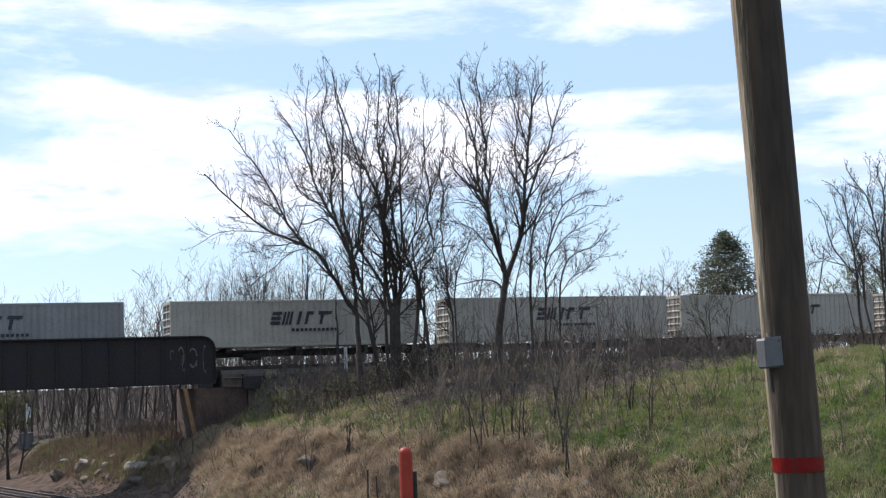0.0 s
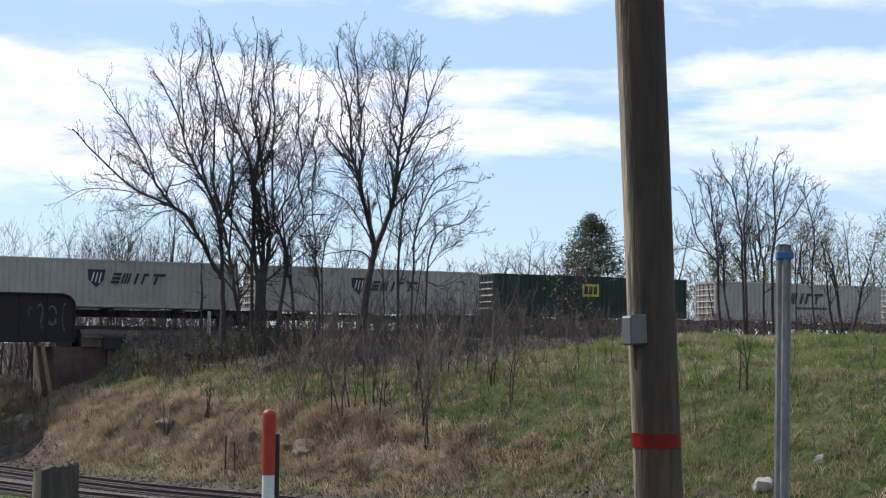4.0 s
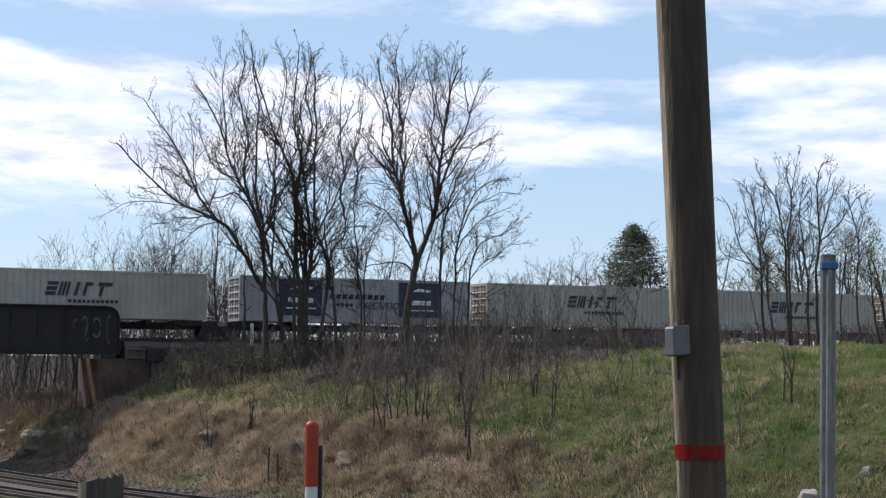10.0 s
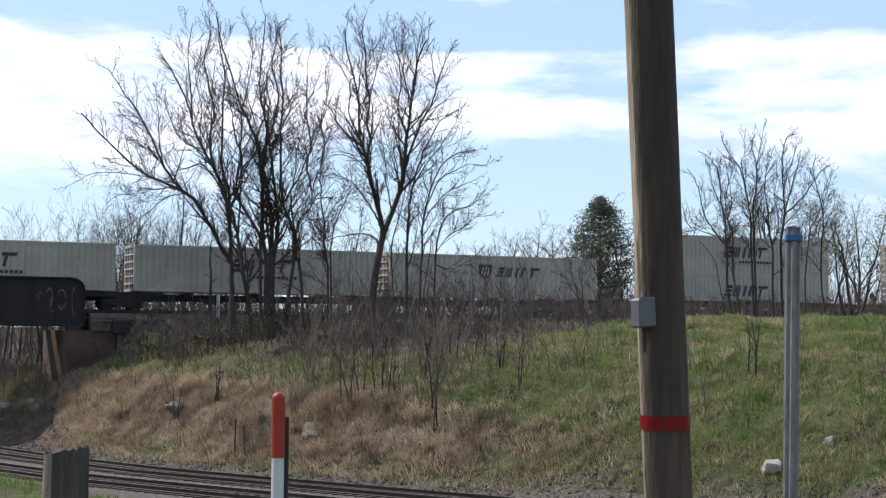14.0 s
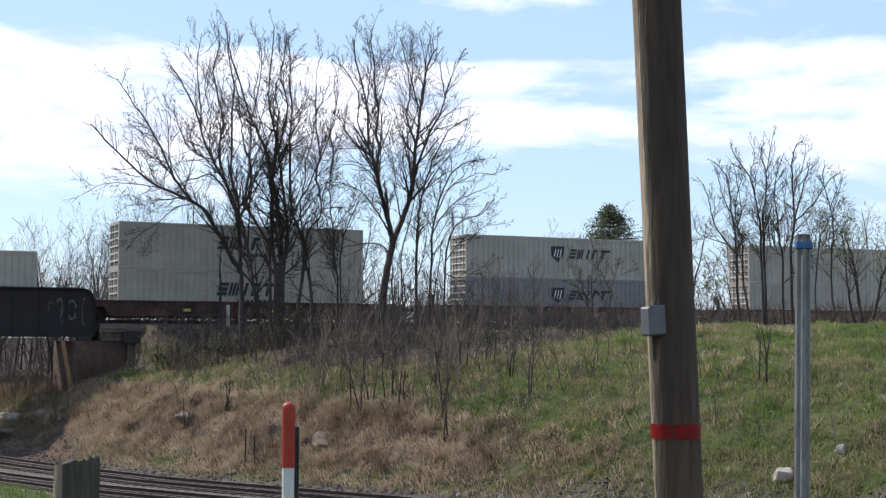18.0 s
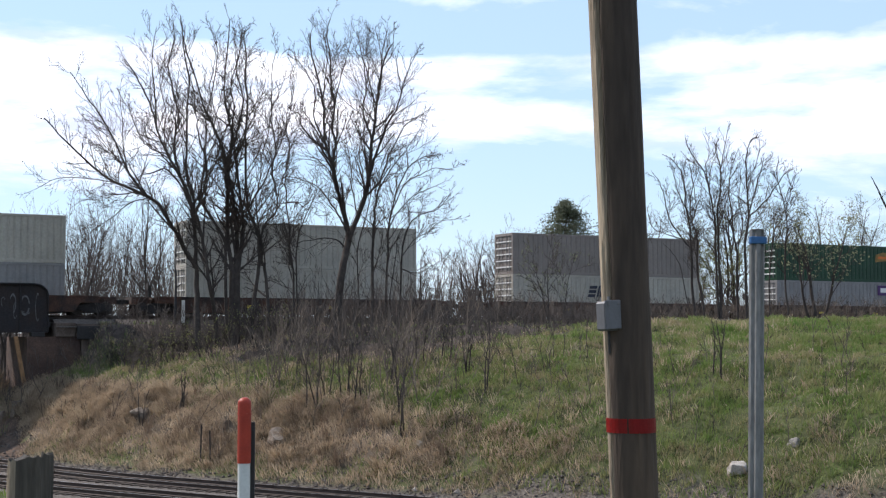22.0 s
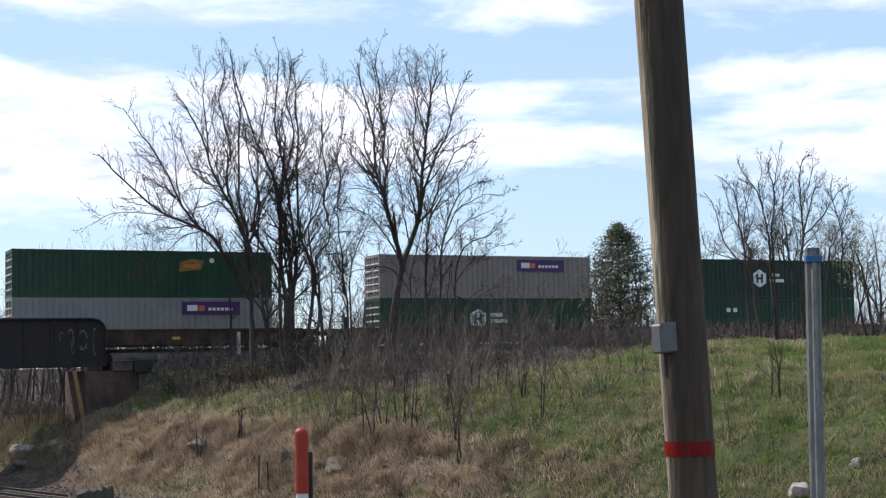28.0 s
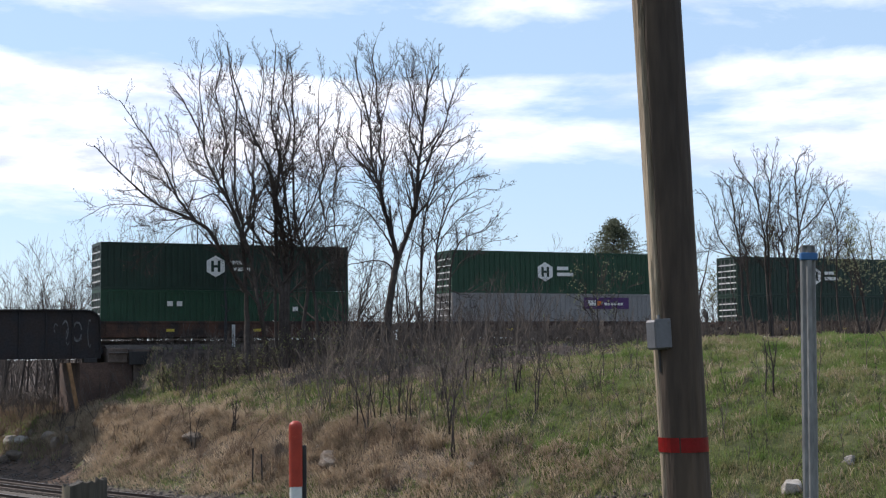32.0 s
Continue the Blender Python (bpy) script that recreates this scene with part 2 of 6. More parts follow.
M_ROCK = mat("pale_limestone", (0.40, 0.37, 0.335), 0.9, vary=0.4, scale=3, fine=22, bump=0.7, rgb2=(0.26, 0.23, 0.20), per_object=0.2)
M_RIPRAP = mat("earth_stained_stone", (0.235, 0.198, 0.162), 0.95, vary=0.5, scale=2, fine=14, bump=0.8, rgb2=(0.12, 0.09, 0.07), per_object=0.25)
M_C = {
    "white": mat("white_container_paint", (0.385, 0.36, 0.31), 0.55, vary=0.18, scale=0.7, fine=7, bump=0.03),
    "grey": mat("grey_container_paint", (0.225, 0.218, 0.215), 0.55, vary=0.16, scale=0.7, fine=7, bump=0.03),
    "silver": mat("silver_container_paint", (0.34, 0.335, 0.335), 0.5, vary=0.14, scale=0.7, fine=7, bump=0.03),
    "green": mat("green_container_paint", (0.014, 0.054, 0.028), 0.5, vary=0.22, scale=0.7, fine=7, bump=0.03),
    "taupe": mat("taupe_container_paint", (0.225, 0.195, 0.175), 0.55, vary=0.16, scale=0.7, fine=7, bump=0.03),
    "darkgreen": mat("dark_green_container_paint", (0.013, 0.034, 0.023), 0.5, vary=0.22, scale=0.7, fine=7, bump=0.03),
}
M_LOGO = mat("dark_blue_lettering", (0.035, 0.037, 0.055), 0.6, vary=0.2, scale=3, fine=20, bump=0)
M_NAVY = mat("navy_panel", (0.024, 0.034, 0.066), 0.55, vary=0.2, scale=3, fine=20, bump=0)
M_PURPLE = mat("purple_panel", (0.075, 0.03, 0.12), 0.55, vary=0.2, scale=3, fine=20, bump=0)
M_MARKWHITE = mat("white_marking", (0.7, 0.7, 0.68), 0.6, vary=0.15, scale=4, fine=20, bump=0)
M_YELLOW = mat("yellow_marking", (0.55, 0.42, 0.06), 0.6, vary=0.2, scale=4, fine=20, bump=0)
M_GOLD = mat("worn_gold_paint", (0.27, 0.17, 0.05), 0.6, vary=0.4, scale=4, fine=20, bump=0)
M_CORANGE = mat("orange_marking", (0.62, 0.16, 0.03), 0.6, vary=0.2, scale=4, fine=20, bump=0)
M_CAR = mat("rusty_car_paint", (0.10, 0.050, 0.034), 0.85, vary=0.5, scale=1.2, fine=12, bump=0.1, rgb2=(0.035, 0.028, 0.026))
M_CARGREY = mat("sooty_car_frame", (0.04, 0.037, 0.037), 0.85, vary=0.4, scale=1.2, fine=12, bump=0.1)
M_WHEEL = mat("wheel_steel", (0.06, 0.05, 0.045), 0.6, 0.4, vary=0.3, scale=4, fine=20, bump=0.1)
M_STRAW = blades("dry_straw", [(0.13, 0.10, 0.075), (0.23, 0.18, 0.132), (0.34, 0.267, 0.193), (0.44, 0.346, 0.25), (0.54, 0.435, 0.315), (0.60, 0.495, 0.365)], patch=0.6, size=0.9)
M_WEED = blades("dead_weeds", [(0.17, 0.125, 0.09), (0.24, 0.175, 0.125), (0.12, 0.09, 0.07)], back=0.25)
M_TUSSOCK = blades("pale_straw", [(0.36, 0.275, 0.185), (0.46, 0.37, 0.26), (0.27, 0.20, 0.13)])
M_GREEN = blades("spring_grass", [(0.08, 0.12, 0.032), (0.115, 0.18, 0.043), (0.15, 0.22, 0.058), (0.18, 0.215, 0.076), (0.20, 0.225, 0.085), (0.27, 0.245, 0.125), (0.33, 0.275, 0.165), (0.24, 0.19, 0.125)], patch=0.68, size=0.55)
M_TENDER = blades("tender_grass", [(0.09, 0.17, 0.036), (0.13, 0.225, 0.05), (0.11, 0.195, 0.042)])
M_LAWN = blades("bright_lawn", [(0.085, 0.14, 0.03), (0.13, 0.19, 0.045), (0.105, 0.165, 0.035), (0.17, 0.20, 0.07)])
M_CEDAR = blades("cedar_needles", [(0.08, 0.095, 0.06), (0.115, 0.13, 0.085), (0.16, 0.17, 0.12)], back=0.4)
M_BUD = blades("spring_buds", [(0.22, 0.235, 0.125), (0.30, 0.31, 0.19), (0.18, 0.20, 0.11)], back=0.45)
M_LEAF = blades("young_leaves", [(0.13, 0.145, 0.06), (0.18, 0.19, 0.085), (0.15, 0.15, 0.075)], back=0.5)
M_POD = blades("dry_pods", [(0.10, 0.075, 0.055), (0.16, 0.12, 0.085)], back=0.2)

# ------------------------------------------------------------------ mesh helpers


def part(name, bm, material, parent=None, label=""):
    """Links a bmesh as one mesh object under a thing or part."""
    me = bpy.data.meshes.new(name)
    bm.to_mesh(me)
    bm.free()
    me.materials.append(material)
    ob = new(name, me)
    ob.parent = parent
    if label:
        ob["label"] = label
    return ob


def shared(name, me, parent=None, m=None):
    ob = new(name, me)
    ob.parent = parent
    if m is not None:
        ob.matrix_basis = m
    return ob


def thing(name, m=None):
    ob = new(name)
    ob.empty_display_size = 0.2
    if m is not None:
        ob.matrix_basis = m
    return ob


def raw(name, verts, faces, material, smooth=False):
    me = bpy.data.meshes.new(name)
    me.from_pydata(verts, [], faces)
    me.materials.append(material)
    if smooth:
        me.polygons.foreach_set("use_smooth", [True] * len(me.polygons))
    me.update()
    return me


def box(bm, x0, x1, y0, y1, z0, z1, bevel=0.0, m=None):
    """A box between two corners, its edges broken by a bevel."""
    mm = Matrix.Translation(((x0 + x1) / 2, (y0 + y1) / 2, (z0 + z1) / 2)) @ Matrix.Diagonal((x1 - x0, y1 - y0, z1 - z0, 1))
    r = bmesh.ops.create_cube(bm, size=1.0, matrix=(m @ mm) if m is not None else mm)
    if bevel:
        es = {e for v in r["verts"] for e in v.link_edges}
        bmesh.ops.bevel(bm, geom=list(es), offset=bevel, segments=1, affect="EDGES")
    return bm


def cyl(bm, r0, r1, h, m, n=12):
    bmesh.ops.create_cone(bm, cap_ends=True, segments=n, radius1=r0, radius2=r1, depth=h, matrix=m)
    return bm


def poly(bm, pts, depth, m):
    """A flat outline in x, z given a small depth along y, set at m."""
    vs = [bm.verts.new(m @ Vector((x, 0, z))) for x, z in pts]
    f = bm.faces.new(vs)
    r = bmesh.ops.extrude_face_region(bm, geom=[f])
    bmesh.ops.translate(bm, vec=(m.to_3x3() @ Vector((0, -depth, 0))), verts=[v for v in r["geom"] if isinstance(v, bmesh.types.BMVert)])
    return bm


def sweep(bm, rings):
    """Skins a row of closed rings of equal count, with end caps."""
    rows = [[bm.verts.new(p) for p in r] for r in rings]
    n = len(rows[0])
    for a, b in zip(rows, rows[1:]):
        for i in range(n):
            bm.faces.new((a[i], a[(i + 1) % n], b[(i + 1) % n], b[i]))
    bm.faces.new(rows[0][::-1])
    bm.faces.new(rows[-1])
    return bm


def tubes(chains, thick=0.05):
    """Tapered branches: each chain is a row of (point, radius). Thick ones have six sides, twigs three."""
    verts, faces = [], []
    for ch in chains:
        n = 6 if ch[0][1] > thick else 3
        first = len(verts)
        for k, (p, r) in enumerate(ch):
            a = ch[max(k - 1, 0)][0]
            b = ch[min(k + 1, len(ch) - 1)][0]
            d = (b - a)
            d = d.normalized() if d.length > 1e-6 else Vector((0, 0, 1))
            s = d.cross(Vector((0.31, 0.95, 0.05))).normalized()
            t = d.cross(s)
            for i in range(n):
                an = 2 * math.pi * i / n
                verts.append(p + (s * math.cos(an) + t * math.sin(an)) * r)
        for k in range(len(ch) - 1):
            for i in range(n):
                q, w = first + k * n, first + (k + 1) * n
                faces.append((q + i, q + (i + 1) % n, w + (i + 1) % n, w + i))
    return verts, faces


# ------------------------------------------------------------------ the plan
# upper railway: the near side of its train runs from P0 along D; N points away from the camera
TH = radians(25.43)
P0, D, N = Vector((0, 99.6, 0)), Vector((math.cos(TH), math.sin(TH), 0)), Vector((-math.sin(TH), math.cos(TH), 0))
RAIL = 2.96                      # top of the upper rails
LOW = -4.2                       # top of the lower rails
BRIDGE_U = -23.6                 # the girder ends here


def up(u, off=0.0, z=0.0):
    return P0 + D * u + N * off + Vector((0, 0, z))


def up_pose(u, off=0.0, z=0.0):
    return Matrix.Translation(up(u, off, z)) @ Matrix.Rotation(TH, 4, "Z")


# lower railway: centre line of its far track, from the right to the left and away under the bridge
LINE = np.array([(60.0, 9.3), (20.0, 39.3), (-8.0, 60.3), (-14.0, 65.4), (-20.5, 72.2), (-28.0, 81.2), (-36.0, 91.8), (-45.0, 104.5), (-55.0, 119.0), (-70.0, 142.0), (-84.0, 165.0)])
NEAR_GAP = 4.0                   # to the near track's centre


def fine_line(line, step=0.5):
    out = []
    k = len(line)
    for i in range(k - 1):
        p0, p1, p2, p3 = line[max(i - 1, 0)], line[i], line[i + 1], line[min(i + 2, k - 1)]
        n = max(2, int(np.hypot(*(p2 - p1)) / step))
        for j in range(n):
            t = j / n
            out.append(0.5 * (2 * p1 + (p2 - p0) * t + (2 * p0 - 5 * p1 + 4 * p2 - p3) * t * t + (3 * p1 - p0 - 3 * p2 + p3) * t ** 3))
    out.append(line[-1])
    return np.array(out)


FINE = fine_line(LINE)
TANG = np.gradient(FINE, axis=0)
TANG /= np.hypot(TANG[:, 0], TANG[:, 1])[:, None]
RIGHT = np.stack([TANG[:, 1], -TANG[:, 0]], 1)      # towards the hill


def track_side(x, y):
    """Signed distance from the far lower track's centre: positive on the hill's side."""
    x, y = np.atleast_1d(x).astype(float), np.atleast_1d(y).astype(float)
    best, side = np.full(x.shape, 1e9), np.ones(x.shape)
    for (px, py), (nx, ny) in zip(FINE[::3], RIGHT[::3]):
        dx, dy = x - px, y - py
        d = np.hypot(dx, dy)
        m = d < best
        best = np.where(m, d, best)
        side = np.where(m, np.sign(dx * nx + dy * ny), side)
    return best * side


def wave(x, y, s, seed):
    """Cheap rolling unevenness between -1 and 1."""
    a = np.sin(x / s + seed * 1.7) * np.cos(y / s * 1.13 + seed * 0.9)
    b = np.sin((x * 0.8 + y * 0.6) / s * 1.9 + seed * 2.3) * np.cos((y * 0.8 - x * 0.6) / s * 2.1 + seed)
    return 0.6 * a + 0.4 * b


def cut_end(x, y):
    """Distance to the right of the line where the bank ends at the bridge opening."""
    return (x + 0.235 * y) / 1.027


def ground_z(x, y):
    """Height of the ground sheet."""
    x, y = np.atleast_1d(x).astype(float), np.atleast_1d(y).astype(float)
    s = track_side(x, y)
    bed = LOW - 0.32
    u = (x - P0.x) * D.x + (y - P0.y) * D.y
    w = (x - P0.x) * N.x + (y - P0.y) * N.y
    # the bank and the hill behind the lower tracks
    top = 2.3 + 0.5 * np.clip((u - 2) / 25, 0, 1)
    hill = np.interp(s, [0, 3.0, 4.2, 8.6, 13.0, 22.0, 60], [0, 0, 0.25, 3.25, 4.9, 6.45, 6.6]) / 6.6
    rough = np.clip((s - 3) / 4, 0, 1)
    z_hill = bed + (top - bed) * hill + rough * (0.22 * wave(x, y, 2.3, 1) + 0.17 * wave(x, y, 0.9, 4) + 0.10 * wave(x, y, 0.42, 9) + 0.07 * wave(x, y, 0.2, 12))
    # the embankment of the upper railway
    face = np.where(w < 0, -w - 2.6, w - 6.0)
    emb = RAIL - 0.55 - np.clip(face, 0, None) * 0.55
    open_cut = np.clip((u - (BRIDGE_U - 1.0)) / 4.0, 0, 1)
    emb = emb * open_cut + (bed - 1) * (1 - open_cut)
    # under the bridge the bank ends in a bare slope
    a = cut_end(x, y)
    rocky = bed + np.interp(s, [0, 3.0, 4.8, 8, 14, 40], [0, 0, 2.2, 2.8, 3.2, 4.5]) + np.clip((s - 3) / 3, 0, 1) * (0.25 * wave(x, y, 1.7, 2) + 0.15 * wave(x, y, 0.7, 3))
    z_hill = np.where(a < 1.5, np.minimum(z_hill, np.maximum(rocky, bed + np.clip(a + 2.5, 0, None) * 2.4)), z_hill)
    hi = np.maximum(z_hill, emb)
    # the lawn on the camera's side, with its lip, falling to the tracks
    lip = 0.768 * (x + 5.3) + 0.640 * (y - 18.0)
    drop = np.clip(lip, 0, None)
    z_near = -0.15 - drop * 0.42
    z_near = np.maximum(z_near, bed) + 0.02 * wave(x, y, 1.5, 7)
    s2 = s + NEAR_GAP
    z = np.where(s2 < 2.5, np.maximum(z_near, bed), bed)
    z = np.where(s > 0, np.maximum(hi, bed), z)
    # far wooded ground closes the view
    return np.maximum(z, np.interp(y, [125, 150, 230], [-4.5, -4.2, 2.2]))


def gz(x, y):
    return float(ground_z(x, y)[0])


def spread(lo, hi, step, far, grow=1.35):
    """Grid lines: even between lo and hi, then wider and wider out to far."""
    mid = list(np.arange(lo, hi + step / 2, step))
    out, d, p = [], step, hi
    while p < far:
        d *= grow
        p += d
        out.append(p)
    back, d, p = [], step, lo
    while p > -far:
        d *= grow
        p -= d
        back.append(p)
    return np.array(back[::-1] + mid + out)


def ground():
    xs, ys = spread(-46, 46, 0.45, 3500), spread(8, 112, 0.45, 3500)
    gx, gy = np.meshgrid(xs, ys)
    fx, fy = gx.ravel(), gy.ravel()
    z = ground_z(fx, fy)
    s = track_side(fx, fy)
    nx, ny = len(xs), len(ys)
    idx = np.arange(nx * ny).reshape(ny, nx)
    quads = np.stack([idx[:-1, :-1], idx[:-1, 1:], idx[1:, 1:], idx[1:, :-1]], -1).reshape(-1, 4)
    me = raw("ground", np.stack([fx, fy, z], 1).tolist(), quads.tolist(), M_GROUND, True)
    u = (fx - P0.x) * D.x + (fy - P0.y) * D.y
    straw, stone, clay = cover(fx, fy, s, u)
    for name, v in (("straw", straw), ("litter", litter(fx, fy, s)), ("stone", stone), ("clay", clay)):
        a = me.attributes.new(name, "FLOAT", "POINT")
        a.data.foreach_set("value", v.astype(np.float32))
    ob = new("ground", me)
    tagged(ob, "rolling ground of green turf, dry straw, red clay and stone", "ground", kind="structure")


def litter(x, y, s):
    """Brown leaf litter under the brush, above the grass of the bank."""
    edge = np.interp(x, [-20, -12, -6, 0, 2, 4, 7, 10, 13, 17, 30], [11.6, 12.6, 12.6, 12.8, 14.8, 17.0, 20.2, 21.5, 28.0, 35.0, 48.0])
    under = np.clip((s - edge) / 2.5 + 0.45 + 0.25 * wave(x, y, 0.8, 3), 0, 1) * np.clip((105 - y) / 6, 0, 1)
    return np.maximum(under, np.clip((y - 104) / 8, 0, 0.75) * (s > 6))


def cover(x, y, s, u):
    """What covers the ground: straw on the bank, stone along the tracks, red clay at the cut."""
    lim = np.interp(x, [-18, -9, -3, 1, 5, 10, 16], [8.9, 8.4, 8.2, 7.6, 6.6, 5.4, 4.8]) + 0.7 * wave(x, y, 0.7, 5)
    straw = np.interp(s - lim, [-4.5, -2.0, -0.3, 1.0], [0.6, 0.95, 0.75, 0.06]) * np.interp(x, [-0.5, 3.5, 12], [1, 0.5, 0.35]) * np.interp(s, [3.8, 5.8], [0.12, 1])
    straw = np.where((y > 96) & (s > 6) & (x < -12), 0.15, straw)
    stone = np.interp(s, [-7.5, -6.5, 2.6, 4.6], [0, 1, 1, 0])
    stone = np.maximum(stone, np.interp(s, [3.0, 4.8, 6.4], [1, 0.62, 0]) * np.interp(x, [-2, 5], [0, 1]) * (s > 0))
    w = (x - P0.x) * N.x + (y - P0.y) * N.y
    stone = np.maximum(stone, np.where((w > -2.2) & (w < 5.6) & (u > BRIDGE_U), 1.0, 0))
    clay = np.where((cut_end(x, y) < -1.0) & (s > 2.2) & (s < 6.5), 0.85, 0.0)
    return straw, stone, clay


ground()

# ------------------------------------------------------------------ lower tracks
RAIL_PROFILE = [(-0.07, -0.17), (0.07, -0.17), (0.07, -0.155), (0.012, -0.13), (0.012, -0.045), (0.036, -0.035), (0.036, 0.0), (-0.036, 0.0), (-0.036, -0.035), (-0.012, -0.045), (-0.012, -0.13), (-0.07, -0.155)]


def rail_mesh(path, z):
    rings = []
    path = np.array(path)
    t = np.gradient(path, axis=0)
    t /= np.hypot(t[:, 0], t[:, 1])[:, None]
    for (x, y), (tx, ty) in zip(path, t):
        rings.append([Vector((x + ty * a, y - tx * a, z + b)) for a, b in RAIL_PROFILE])
    return sweep(bmesh.new(), rings)


def head_mesh(path, z):
    path = np.array(path)
    t = np.gradient(path, axis=0)
    t /= np.hypot(t[:, 0], t[:, 1])[:, None]
    bm = bmesh.new()
    rows = [[bm.verts.new((x + ty * a, y - tx * a, z + 0.003)) for a in (-0.026, 0.026)] for (x, y), (tx, ty) in zip(path, t)]
    for a, b in zip(rows, rows[1:]):
        bm.faces.new((a[0], a[1], b[1], b[0]))
    return bm


def lower_track(off, label):
    tr = tagged(thing("railway_track"), label, "railway track", "lower railway tracks", "structure")
    c = FINE - RIGHT * off
    for side in (-0.75, 0.75):
        p = (c + RIGHT * side)[::2]
        r = part("rail", rail_mesh(p, LOW), M_RAIL, tr)
        part("rail_head", head_mesh(p, LOW), M_RAILTOP, r, "polished running surface")
    bm = bmesh.new()
    rings = []
    for (x, y), (nx, ny) in zip(c[::2], RIGHT[::2]):
        rings.append([Vector((x + nx * a, y + ny * a, b)) for a, b in ((-2.3, LOW - 0.42), (2.3, LOW - 0.42), (1.6, LOW - 0.215), (-1.6, LOW - 0.215))])
    part("ballast", sweep(bm, rings), M_BALLAST, tr, "grey crushed stone bed")
    tie = box(bmesh.new(), -0.115, 0.115, -1.3, 1.3, -0.18, 0.0, 0.012)
    me = bpy.data.meshes.new("tie")
    tie.to_mesh(me)
    tie.free()
    me.materials.append(M_TIE)
    d = np.r_[0, np.cumsum(np.hypot(*np.diff(c, axis=0).T))]
    for a in np.arange(52, d[-1] - 50, 0.53):
        x, y = np.interp(a, d, c[:, 0]), np.interp(a, d, c[:, 1])
        i = int(np.searchsorted(d, a))
        ang = math.atan2(TANG[i][1], TANG[i][0]) + random.uniform(-0.02, 0.02)
        shared("tie", me, tr, Matrix.Translation((x, y, LOW - 0.165 + random.uniform(-0.01, 0.01))) @ Matrix.Rotation(ang, 4, "Z"))
    return tr


lower_track(0.0, "rusty steel railway track on ties below the bank")
lower_track(NEAR_GAP, "bright-topped steel railway track beside the lawn slope")

# ------------------------------------------------------------------ upper track, bridge and abutment


def upper_track():
    tr = tagged(thing("railway_track"), "raised steel railway track along the embankment", "railway track", "upper railway track", "structure")
    for off in (0.545, 2.045):
        p = [tuple(up(u, off)[:2]) for u in np.arange(-130, 200, 2.0)]
        r = part("rail", rail_mesh(p, RAIL), M_RAIL, tr)
        part("rail_head", head_mesh(p, RAIL), M_RAILTOP, r, "polished running surface")
    tie = box(bmesh.new(), -0.115, 0.115, -1.3, 1.3, -0.18, 0.0, 0.012)
    me = bpy.data.meshes.new("tie")
    tie.to_mesh(me)
    tie.free()
    me.materials.append(M_TIE)
    for u in np.arange(-60, 60, 0.55):
        shared("tie", me, tr, up_pose(u + random.uniform(-0.03, 0.03), 1.295, RAIL - 0.175))
    bm = bmesh.new()
    sweep(bm, [[up(u, o, z) for o, z in ((-1.9, RAIL - 0.75), (4.6, RAIL - 0.75), (3.2, RAIL - 0.24), (-0.7, RAIL - 0.24))] for u in np.arange(BRIDGE_U + 0.4, 200, 4.0)])
    part("ballast", bm, M_BALLAST, tr, "grey crushed stone bed")


upper_track()


